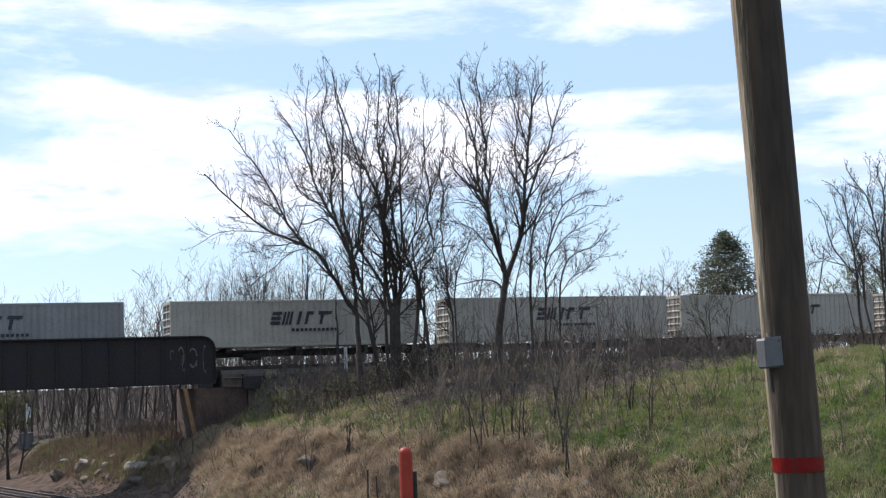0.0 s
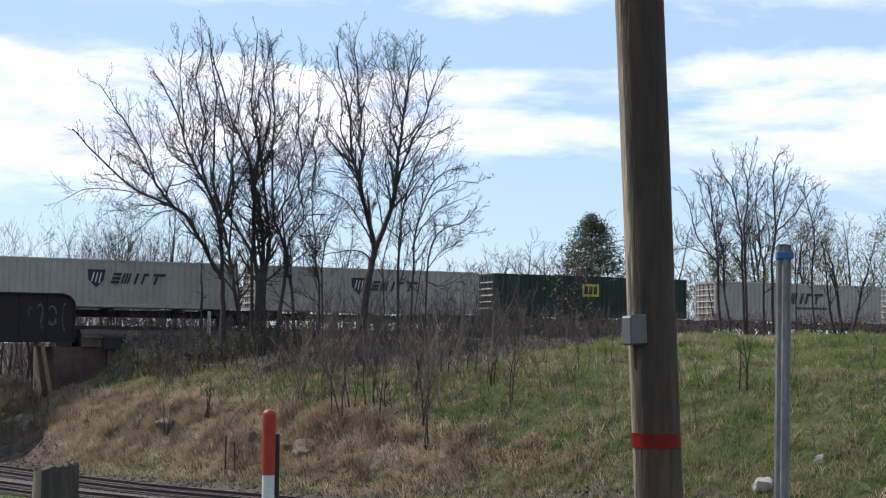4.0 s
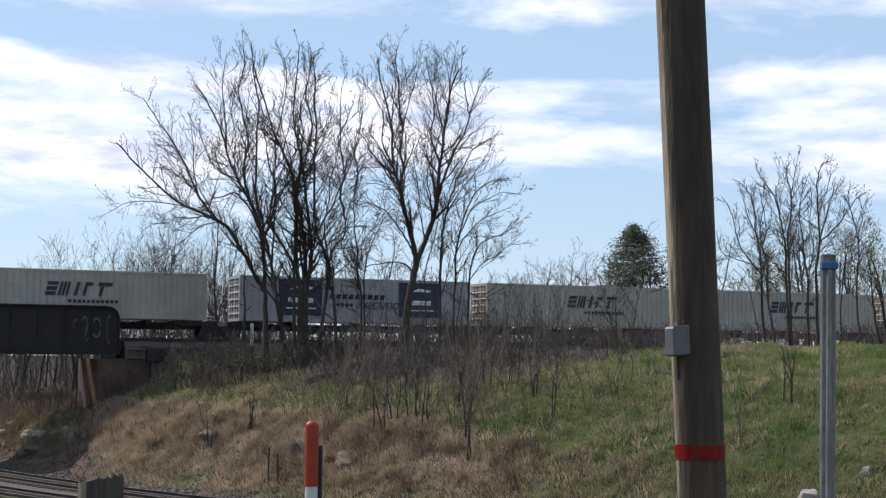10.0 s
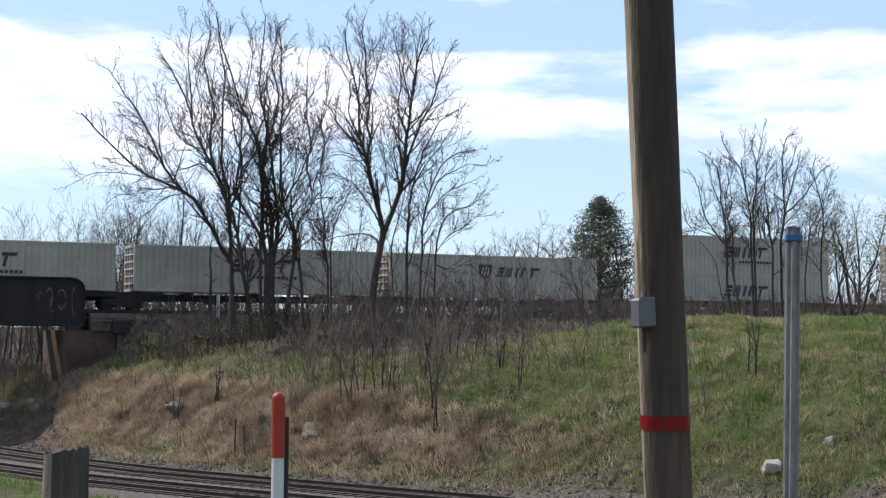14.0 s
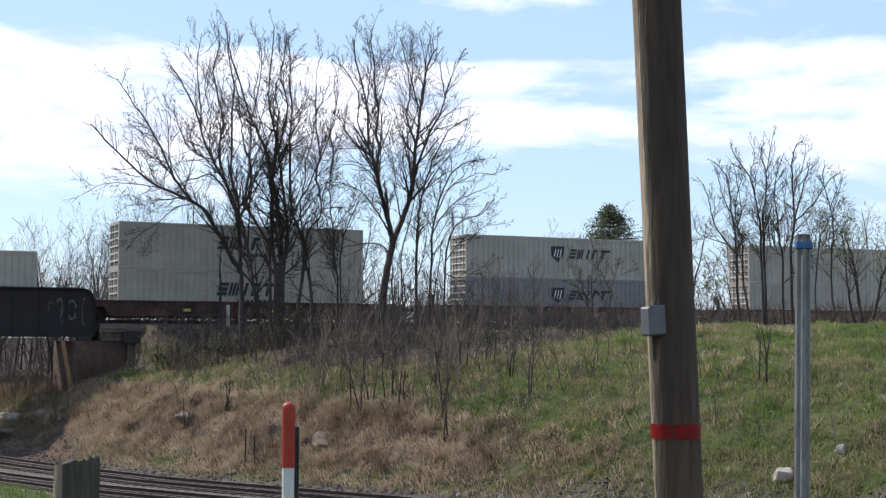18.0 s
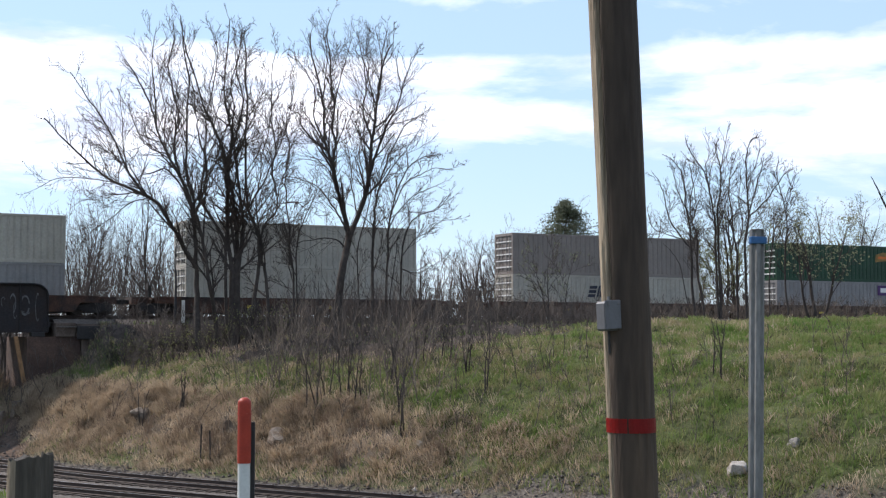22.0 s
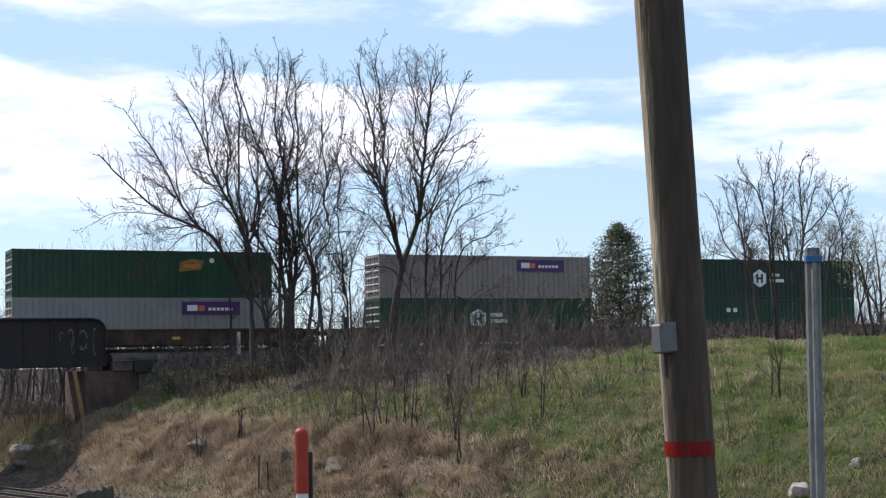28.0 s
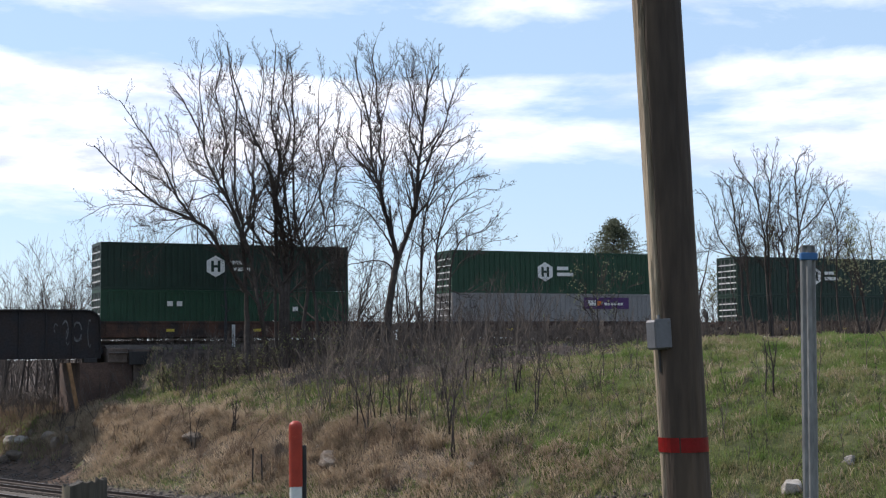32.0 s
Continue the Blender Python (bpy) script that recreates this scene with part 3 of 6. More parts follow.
def girder_bridge():
    g = tagged(thing("girder_bridge", up_pose(0)), "soot-black riveted steel plate girder bridge with faded spray paint", "bridge", kind="structure")
    x0, x1, z0, z1 = -62.0, BRIDGE_U, 1.96, 4.76
    for y in (-1.2, 4.0):
        bm = bmesh.new()
        # web plate with a rounded upper end
        pts = [(x0, z0), (x1, z0), (x1, z1 - 0.75)]
        pts += [(x1 - 0.75 + 0.75 * math.cos(a), z1 - 0.75 + 0.75 * math.sin(a)) for a in np.linspace(0.2, math.pi / 2, 7)]
        pts += [(x0, z1)]
        poly(bm, pts, 0.03, Matrix.Translation((0, y, 0)))
        part("web_plate" if y < 0 else "far_web_plate", bm, M_GIRDER, g)
        part("top_flange", box(bmesh.new(), x0, x1 - 0.75, y - 0.24, y + 0.2, z1 - 0.02, z1 + 0.06), M_GIRDER, g)
        part("bottom_flange", box(bmesh.new(), x0, x1, y - 0.24, y + 0.2, z0 - 0.05, z0 + 0.03), M_GIRDER, g)
        # curved flange round the end
        bm = bmesh.new()
        arc = [(x1 - 0.75 + 0.77 * math.cos(a), z1 - 0.75 + 0.79 * math.sin(a)) for a in np.linspace(0, math.pi / 2, 8)]
        arc = [(x1 + 0.02, z0)] + arc
        inner = [(x1 - 0.75 + 0.71 * math.cos(a), z1 - 0.75 + 0.72 * math.sin(a)) for a in np.linspace(0, math.pi / 2, 8)]
        inner = [(x1 - 0.04, z0)] + inner
        sweep(bm, [[Vector((a[0], y - 0.24, a[1])), Vector((a[0], y + 0.2, a[1])), Vector((b[0], y + 0.2, b[1])), Vector((b[0], y - 0.24, b[1]))] for a, b in zip(arc, inner)])
        part("end_flange", bm, M_GIRDER, g)
        if y < 0:
            st = box(bmesh.new(), -0.05, 0.05, y - 0.15, y - 0.03, z0 + 0.03, z1 - 0.02)
            me = bpy.data.meshes.new("stiffener")
            st.to_mesh(me)
            st.free()
            me.materials.append(M_GIRDER)
            for x in np.arange(x1 - 1.6, x0, -1.55):
                shared("stiffener", me, g, Matrix.Translation((x, 0, 0)))
            rv = bmesh.new()
            bmesh.ops.create_icosphere(rv, subdivisions=1, radius=0.03)
            rme = bpy.data.meshes.new("rivet")
            rv.to_mesh(rme)
            rv.free()
            rme.materials.append(M_GIRDER)
            for x in np.arange(x1 - 0.4, x1 - 14, -0.3):
                shared("rivet", rme, g, Matrix.Translation((x, y - 0.05, z0 + 0.14)))
                shared("rivet", rme, g, Matrix.Translation((x - 0.5, y - 0.05, z1 - 0.13)))
    # worn spray paint: bars of its size on the end panels
    rng = random.Random(5)
    for cx, rx, rz, zz, a0, a1 in ((-24.95, 0.3, 0.62, 3.5, 0.2, 6.0), (-24.2, 0.14, 0.85, 3.4, 1.3, 5.2), (-25.65, 0.2, 0.6, 3.6, -1.2, 2.6), (-25.5, 0.12, 0.5, 3.2, 1.8, 5.6), (-24.85, 0.2, 0.12, 3.1, 2.6, 6.2), (-26.2, 0.12, 0.3, 3.7, 0.5, 4.5)):
        bm = bmesh.new()
        an = np.linspace(a0, a1, 14)
        wd = [rng.uniform(0.16, 0.34) for _ in an]
        pts = [(cx + rx * math.cos(a), zz + rz * math.sin(a)) for a in an]
        pts += [(cx + rx * (1 - k) * math.cos(a), zz + rz * (1 - k * 0.7) * math.sin(a)) for a, k in zip(an[::-1], wd)]
        poly(bm, pts, 0.004, Matrix.Translation((0, -1.234, 0)))
        part("paint_stroke", bm, M_CHALK, g, "faded white spray paint stroke")
    part("deck", box(bmesh.new(), x0, x1 + 0.2, -1.15, 3.95, RAIL - 0.75, RAIL - 0.42), M_DARK_STEEL, g, "dark timber and steel deck")
    for u in np.arange(x1 - 2, x0, -3.1):
        part("cross_beam", box(bmesh.new(), u - 0.12, u + 0.12, -1.15, 3.95, z0 + 0.02, RAIL - 0.76), M_GIRDER, g)
    return g


girder_bridge()


def abutment():
    a = tagged(thing("abutment", up_pose(0)), "rust-stained concrete bridge abutment with a sloping wing", "abutment", kind="structure")
    x = BRIDGE_U
    # bearing wall under the girder's end
    bm = bmesh.new()
    sweep(bm, [[Vector((x - 1.25, -1.6, z)), Vector((x + 1.9 - t, -1.6, z)), Vector((x + 1.9 - t, 4.6, z)), Vector((x - 1.25, 4.6, z))] for z, t in ((-5.5, -1.0), (0.4, 0.0), (1.66, 0.1))])
    part("bearing_wall", bm, M_RUSTPIER, a, "rust-streaked concrete wall")
    part("bearing_pad", box(bmesh.new(), x - 1.0, x - 0.2, -1.5, -0.9, 1.66, 1.91, 0.02), M_DARK_STEEL, a)
    # upper backwall and wing beside the embankment
    part("backwall", box(bmesh.new(), x + 0.35, x + 1.55, -1.75, 4.6, 1.64, 2.5, 0.04), M_CONCRETE, a, "weathered concrete")
    bm = bmesh.new()
    poly(bm, [(x + 1.9, -2.5), (x + 5.0, -0.2), (x + 5.0, 2.1), (x + 4.2, 2.42), (x + 1.6, 2.42), (x + 1.6, 1.67), (x + 1.9, 1.67)], 0.5, Matrix.Translation((0, -1.3, 0)))
    part("wing_wall", bm, M_CONCRETE, a, "weathered concrete")
    part("ledge", box(bmesh.new(), x + 1.6, x + 4.9, -2.0, -1.81, 1.5, 2.3, 0.03), M_DARK_STEEL, a, "shadowy timber ledge")
    # a raking timber brace at the near face
    bm = bmesh.new()
    m = Matrix.Translation((x - 1.55, -1.75, -0.4)) @ Matrix.Rotation(radians(-11), 4, "Y")
    box(bm, -0.11, 0.11, -0.12, 0.12, -2.6, 2.1, 0.02, m)
    part("brace", bm, mat("raw_timber", (0.30, 0.17, 0.085), 0.9, vary=0.35, scale=3, fine=20, bump=0.3), a, "orange-brown timber brace")
    return a


abutment()

# ------------------------------------------------------------------ the train
# every piece is built round its own origin: x along the train from its left end, y away from the camera from the near side, z from the rail
CL, CW, CH = 16.15, 2.59, 2.9
MOVERS = []                      # (thing, where its origin lies along the train, height over the rail)


def to_mesh(name, bm, material):
    me = bpy.data.meshes.new(name)
    bm.to_mesh(me)
    bm.free()
    me.materials.append(material)
    return me


def side_panel(y, out):
    """A long side with pressed upright ribs."""
    bm = bmesh.new()
    pitch = (CL - 0.32) / 40
    prof = []
    for i in range(40):
        a = 0.16 + i * pitch
        prof += [(a, 0.0), (a + pitch * 0.52, 0.0), (a + pitch * 0.66, 0.032), (a + pitch * 0.86, 0.032)]
    prof.append((CL - 0.16, 0.0))
    rows = []
    for x, dd in prof:
        yy = y + out * (0.012 + 1.5 * dd)
        rows.append((bm.verts.new((x, yy, 0.18)), bm.verts.new((x, yy, CH - 0.14))))
    for a, b in zip(rows, rows[1:]):
        bm.faces.new((a[0], b[0], b[1], a[1]))
    return bm


CONTAINER_MESH = {}


def container_meshes(colour):
    if colour in CONTAINER_MESH:
        return CONTAINER_MESH[colour]
    m = M_C[colour]
    d = {}
    d["side_panel"] = to_mesh("side_panel", side_panel(0.0, 1), m)
    d["far_side_panel"] = to_mesh("far_side_panel", side_panel(CW, -1), m)
    d["roof"] = to_mesh("roof", box(bmesh.new(), 0.05, CL - 0.05, 0.05, CW - 0.05, CH - 0.05, CH - 0.015), m)
    d["floor_pan"] = to_mesh("floor_pan", box(bmesh.new(), 0.05, CL - 0.05, 0.06, CW - 0.06, 0.1, 0.17), m)
    d["bottom_rail"] = to_mesh("bottom_rail", box(bmesh.new(), 0.0, CL, 0.0, 0.07, 0.0, 0.2, 0.01), m)
    d["top_rail"] = to_mesh("top_rail", box(bmesh.new(), 0.0, CL, 0.0, 0.07, CH - 0.15, CH, 0.01), m)
    d["corner_post"] = to_mesh("corner_post", box(bmesh.new(), 0.0, 0.17, -0.003, 0.17, 0.0, CH + 0.003, 0.012), m)
    d["header"] = to_mesh("header", box(bmesh.new(), 0.0, 0.12, 0.17, CW - 0.17, CH - 0.2, CH - 0.003), m)
    d["sill"] = to_mesh("sill", box(bmesh.new(), 0.0, 0.12, 0.17, CW - 0.17, 0.003, 0.2), m)
    bm = box(bmesh.new(), 0.05, 0.1, 0.19, CW / 2 - 0.01, 0.22, CH - 0.22, 0.01)
    for z in np.linspace(0.45, CH - 0.45, 4):
        box(bm, 0.02, 0.06, 0.19, CW / 2 - 0.02, z - 0.05, z + 0.05)
    d["door"] = to_mesh("door", bm, m)
    d["door_bar"] = to_mesh("door_bar", box(bmesh.new(), -0.012, 0.03, 0.2, CW / 2 - 0.03, -0.045, 0.045, 0.008), M_MARKWHITE)
    bm = bmesh.new()
    cyl(bm, 0.03, 0.03, CH - 0.3, Matrix.Translation((0.0, 0, CH / 2)), 8)
    for z in (0.4, 1.3, 2.4):
        box(bm, -0.03, 0.05, -0.06, 0.06, z - 0.06, z + 0.06)
    d["lock_rod"] = to_mesh("lock_rod", bm, M_GALV)
    bm = box(bmesh.new(), CL - 0.1, CL - 0.06, 0.17, CW - 0.17, 0.2, CH - 0.2)
    for y in np.linspace(0.4, CW - 0.4, 6):
        box(bm, CL - 0.07, CL - 0.02, y - 0.06, y + 0.06, 0.2, CH - 0.2)
    d["front_wall"] = to_mesh("front_wall", bm, m)
    CONTAINER_MESH[colour] = d
    return d


def marks(parent, kind):
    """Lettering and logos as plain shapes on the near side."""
    y = -0.036

    def put(name, pts, material, label, lift=0.0):
        part(name, poly(bmesh.new(), pts, 0.006, Matrix.Translation((0, y - lift, 0))), material, parent, label)

    def rect(x0, x1, z0, z1, sl=0.0):
        return [(x0, z0), (x1, z0), (x1 + sl, z1), (x0 + sl, z1)]

    if kind in ("word", "crest"):
        x, z, h = (6.2, 1.35, 0.82) if kind == "word" else (8.0, 1.45, 0.66)
        w = 0.62 * h / 0.82
        sl = 0.22
        shapes = []
        # five slanted blocks, one for each letter of the mark
        for i in range(5):
            a = x + i * (w + 0.14)
            if i == 0:
                shapes += [rect(a, a + w, z, z + h * 0.26, sl * 0.26), rect(a + sl * 0.37, a + w + sl * 0.37, z + h * 0.37, z + h * 0.63, sl * 0.26), rect(a + sl * 0.74, a + w + sl * 0.74, z + h * 0.74, z + h, sl * 0.26)]
            elif i == 1:
                shapes += [rect(a + j * w * 0.36, a + j * w * 0.36 + w * 0.22, z, z + h, sl) for j in range(3)]
            elif i == 2:
                shapes += [rect(a + w * 0.3, a + w * 0.62, z, z + h, sl)]
            elif i == 3:
                shapes += [rect(a - w * 0.1, a + w * 0.2, z, z + h, sl), rect(a + w * 0.25, a + w * 0.9, z + h * 0.74, z + h, sl * 0.26)]
            else:
                shapes += [rect(a + w * 0.25, a + w * 0.55, z, z + h * 0.73, sl * 0.73), rect(a + sl * 0.74 - 0.05, a + w + 0.2 + sl * 0.74, z + h * 0.75, z + h, sl * 0.25)]
        for q in shapes:
            put("lettering", q, M_LOGO, "dark blue slanted lettering block")
        if kind == "word":
            for k in range(11):
                put("small_lettering", rect(x + 1.4 + k * 0.28, x + 1.4 + k * 0.28 + 0.19, z - 0.42, z - 0.24), M_LOGO, "small dark lettering bar")
        else:
            cx, cz = x - 0.85, z + 0.33
            put("crest", [(cx - 0.55, cz + 0.5), (cx - 0.5, cz - 0.1), (cx, cz - 0.62), (cx + 0.45, cz - 0.1), (cx + 0.55, cz + 0.5)], M_LOGO, "dark shield-shaped crest")
            for k in range(3):
                put("crest_stripe", rect(cx - 0.32 + k * 0.22, cx - 0.25 + k * 0.22, cz - 0.22 - 0.05 * k, cz + 0.32, 0.14), M_MARKWHITE, "pale crest stripe", 0.007)
    elif kind == "slogan":
        for x0 in (2.6, 10.9):
            put("panel", rect(x0, x0 + 2.9, 0.42, 2.72), M_NAVY, "navy blue square panel")
            put("panel_letters", rect(x0 + 0.6, x0 + 2.3, 1.25, 1.55), M_MARKWHITE, "white lettering bar", 0.007)
            put("panel_mark", [(x0 + 0.6, 2.05), (x0 + 1.4, 2.35), (x0 + 2.3, 2.25), (x0 + 2.2, 2.1), (x0 + 1.4, 2.15)], M_MARKWHITE, "white running mark", 0.007)
            put("panel_line", rect(x0 + 0.4, x0 + 2.5, 0.85, 0.93), M_MARKWHITE, "thin white bar", 0.007)
        for k in range(9):
            put("lettering", rect(6.0 + k * 0.44, 6.3 + k * 0.44, 1.55, 1.85, 0.08), M_CARGREY, "grey lettering bar")
        for k in range(5):
            put("lettering", rect(6.2 + k * 0.3, 6.4 + k * 0.3, 1.05, 1.25, 0.05), M_CARGREY, "small grey lettering bar")
        cu = bpy.data.curves.new("slogan_word", "FONT")
        cu.body, cu.size, cu.extrude, cu.shear = "EXECUTION", 0.62, 0.003, 0.25
        cu.materials.append(M_LOGO)
        tx = new("slogan_word", cu)
        tx.parent = parent
        tx["label"] = "dark slanted slogan word"
        tx.matrix_basis = Matrix.Translation((7.9, y - 0.004, 0.95)) @ Matrix.Rotation(radians(90), 4, "X")
    elif kind == "hexagon":
        cx, cz = 7.2, 1.5
        put("hexagon", [(cx + 0.68 * math.sin(a), cz + 0.68 * math.cos(a)) for a in [i * math.pi / 3 for i in range(6)]], M_MARKWHITE, "white hexagon badge")
        for a, b, c, d in ((-0.3, -0.12, -0.35, 0.35), (0.12, 0.3, -0.35, 0.35), (-0.12, 0.12, -0.08, 0.08)):
            put("badge_bar", rect(cx + a, cx + b, cz + c, cz + d), M_C["darkgreen"], "dark green badge bar", 0.007)
        for k, (a, b) in enumerate(((0.95, 1.85), (0.95, 2.25))):
            put("lettering", rect(cx + a, cx + b, cz + 0.14 - k * 0.42, cz + 0.38 - k * 0.42), M_MARKWHITE, "white lettering bar")
    elif kind == "courier":
        x, z = 10.3, 2.08
        put("panel", rect(x, x + 3.7, 1.85, 2.65), M_PURPLE, "purple sign panel")
        put("panel_letters", rect(x + 0.3, x + 0.95, z, z + 0.36), M_MARKWHITE, "white lettering bar", 0.007)
        put("panel_letters", rect(x + 1.02, x + 1.4, z, z + 0.33), M_CORANGE, "orange-red lettering bar", 0.007)
        for k in range(6):
            put("panel_letters", rect(x + 1.65 + k * 0.27, x + 1.85 + k * 0.27, z + 0.02, z + 0.2), M_MARKWHITE, "small white lettering bar", 0.007)
    elif kind == "plate":
        put("panel", rect(8.2, 10.0, 1.9, 2.6), M_C["darkgreen"], "dark square sign")
        put("panel_letters", rect(8.5, 9.6, 2.08, 2.4), M_MARKWHITE, "pale mark", 0.007)
    elif kind == "gold":
        put("panel", rect(7.1, 8.5, 1.45, 2.35), M_YELLOW, "gold square sign")
        for k in range(3):
            put("panel_letters", rect(7.25 + k * 0.39, 7.54 + k * 0.39, 1.62, 2.18, 0.05), M_C["darkgreen"], "dark lettering bar", 0.007)
        put("dot", [(14.0 + 0.2 * math.cos(a), 2.05 + 0.2 * math.sin(a)) for a in np.linspace(0, 2 * math.pi, 9)[:-1]], M_MARKWHITE, "white round mark")
    elif kind == "badge":
        put("panel", [(10.1, 1.6), (11.5, 1.75), (11.7, 2.3), (10.9, 2.42), (10.15, 2.2)], M_GOLD, "worn gold badge")
        put("panel_letters", rect(10.35, 11.35, 1.87, 2.08, 0.08), M_CORANGE, "orange-red lettering bar", 0.007)
        put("dot", [(12.2 + 0.16 * math.cos(a), 2.32 + 0.16 * math.sin(a)) for a in np.linspace(0, 2 * math.pi, 9)[:-1]], M_MARKWHITE, "white round mark")
    elif kind == "dots":
        for x, z in ((4.1, 1.9), (4.7, 1.9), (10.9, 0.7), (12.3, 1.6)):
            put("label_plate", rect(x, x + 0.35, z, z + 0.3), M_MARKWHITE, "small pale label")


def container(colour, s, z, label, kind="", group="stacked containers"):
    c = thing("container")
    d = container_meshes(colour)
    tagged(c, label, "container", group)
    for nm in ("side_panel", "far_side_panel", "roof", "floor_pan", "header", "sill", "front_wall"):
        shared(nm, d[nm], c)
    far = Matrix.Translation((0, CW - 0.07, 0))
    for nm in ("bottom_rail", "top_rail"):
        shared(nm, d[nm], c)
        shared(nm, d[nm], c, far)
    for x in (0.0, CL - 0.17):
        for y in (0.0, CW - 0.167):
            shared("corner_post", d["corner_post"], c, Matrix.Translation((x, y, 0)))
    for y in (0.0, CW / 2 - 0.18):
        dr = shared("door", d["door"], c, Matrix.Translation((0, y, 0)))
        for yy in (0.42, 0.86):
            shared("lock_rod", d["lock_rod"], dr, Matrix.Translation((0.0, yy, 0)))
        for zz in (0.5, 0.95, 1.4, 1.85, 2.3):
            shared("door_bar", d["door_bar"], dr, Matrix.Translation((0, 0, zz)))
    if kind:
        marks(c, kind)
    MOVERS.append((c, s, z))
    return c


def bogie_meshes():
    d = {}
    bm = bmesh.new()
    # side frame: arched casting between two journals
    pts = [(-1.15, 0.36), (-0.98, 0.28), (-0.72, 0.34), (-0.42, 0.16), (0.42, 0.16), (0.72, 0.34), (0.98, 0.28), (1.15, 0.36), (1.1, 0.6), (0.62, 0.66), (0.42, 0.78), (-0.42, 0.78), (-0.62, 0.66), (-1.1, 0.6)]
    poly(bm, pts, 0.16, Matrix.Identity(4))
    d["side_frame"] = to_mesh("side_frame", bm, M_CARGREY)
    bm = bmesh.new()
    rot = Matrix.Rotation(radians(90), 4, "X")
    cyl(bm, 0.42, 0.40, 0.13, rot, 20)
    cyl(bm, 0.46, 0.46, 0.03, Matrix.Translation((0, 0.075, 0)) @ rot, 20)
    cyl(bm, 0.13, 0.11, 0.16, Matrix.Translation((0, -0.06, 0)) @ rot, 12)
    d["wheel"] = to_mesh("wheel", bm, M_WHEEL)
    d["axle"] = to_mesh("axle", cyl(bmesh.new(), 0.08, 0.08, 1.5, rot, 8), M_WHEEL)
    d["bolster"] = to_mesh("bolster", box(bmesh.new(), -0.22, 0.22, -0.95, 0.95, 0.42, 0.72, 0.03), M_CARGREY)
    return d


BOGIE = bogie_meshes()


def bogie(parent, x):
    b = thing("bogie", Matrix.Translation((x, CW / 2, 0)))
    b.parent = parent
    b["label"] = "four-wheeled steel truck"
    for y in (-1.0, 1.16):
        shared("side_frame", BOGIE["side_frame"], b, Matrix.Translation((0, y, 0)))
    for a in (-0.88, 0.88):
        shared("axle", BOGIE["axle"], b, Matrix.Translation((a, 0, 0.42)))
        for y, k in ((-0.79, 0), (0.79, 180)):
            shared("wheel", BOGIE["wheel"], b, Matrix.Translation((a, y, 0.42)) @ Matrix.Rotation(radians(k), 4, "Z"))
    shared("bolster", BOGIE["bolster"], b)


def spine_meshes():
    d = {}
    bm = box(bmesh.new(), -0.5, CL + 0.5, CW / 2 - 0.35, CW / 2 + 0.35, 0.55, 0.98, 0.03)
    d["centre_sill"] = to_mesh("centre_sill", bm, M_CARGREY)
    bm = bmesh.new()
    poly(bm, [(-0.75, 0.78), (1.6, 0.78), (1.9, 0.95), (1.9, 1.08), (-0.75, 1.08)], -CW + 0.3, Matrix.Translation((0, 0.15, 0)))
    d["platform"] = to_mesh("platform", bm, M_CARGREY)
    d["cross_arm"] = to_mesh("cross_arm", box(bmesh.new(), -0.16, 0.16, 0.06, CW - 0.06, 0.84, 1.1, 0.02), M_CARGREY)
    bm = bmesh.new()
    for x in np.arange(0.0, 2.6, 0.32):
        box(bm, x - 0.02, x + 0.02, 0.02, 0.07, 0.5, 1.0)
    box(bm, -0.1, 2.6, 0.02, 0.06, 0.48, 0.53)
    d["ladder_rail"] = to_mesh("ladder_rail", bm, M_CARGREY)
    d["brake_pipe"] = to_mesh("brake_pipe", cyl(bmesh.new(), 0.035, 0.035, CL - 1, Matrix.Translation((CL / 2, 0.75, 0.6)) @ Matrix.Rotation(radians(90), 4, "Y"), 6), M_CARGREY)
    d["air_tank"] = to_mesh("air_tank", cyl(bmesh.new(), 0.2, 0.2, 1.1, Matrix.Translation((5.2, 0.7, 0.55)) @ Matrix.Rotation(radians(90), 4, "Y"), 12), M_CARGREY)
    return d


SPINE = spine_meshes()


def spine_car(s, gap):
    c = tagged(thing("spine_car"), "sooty steel spine car carrying one container", "rail car", "spine cars of the train")
    for nm in ("centre_sill", "brake_pipe", "air_tank", "ladder_rail"):
        shared(nm, SPINE[nm], c)
    shared("platform", SPINE["platform"], c)
    shared("platform", SPINE["platform"], c, Matrix.Translation((CL, CW, 0)) @ Matrix.Rotation(math.pi, 4, "Z"))
    for x in (3.6, 8.1, 12.5):
        shared("cross_arm", SPINE["cross_arm"], c, Matrix.Translation((x, 0, 0)))
    bogie(c, -gap / 2)
    MOVERS.append((c, s, 0.0))


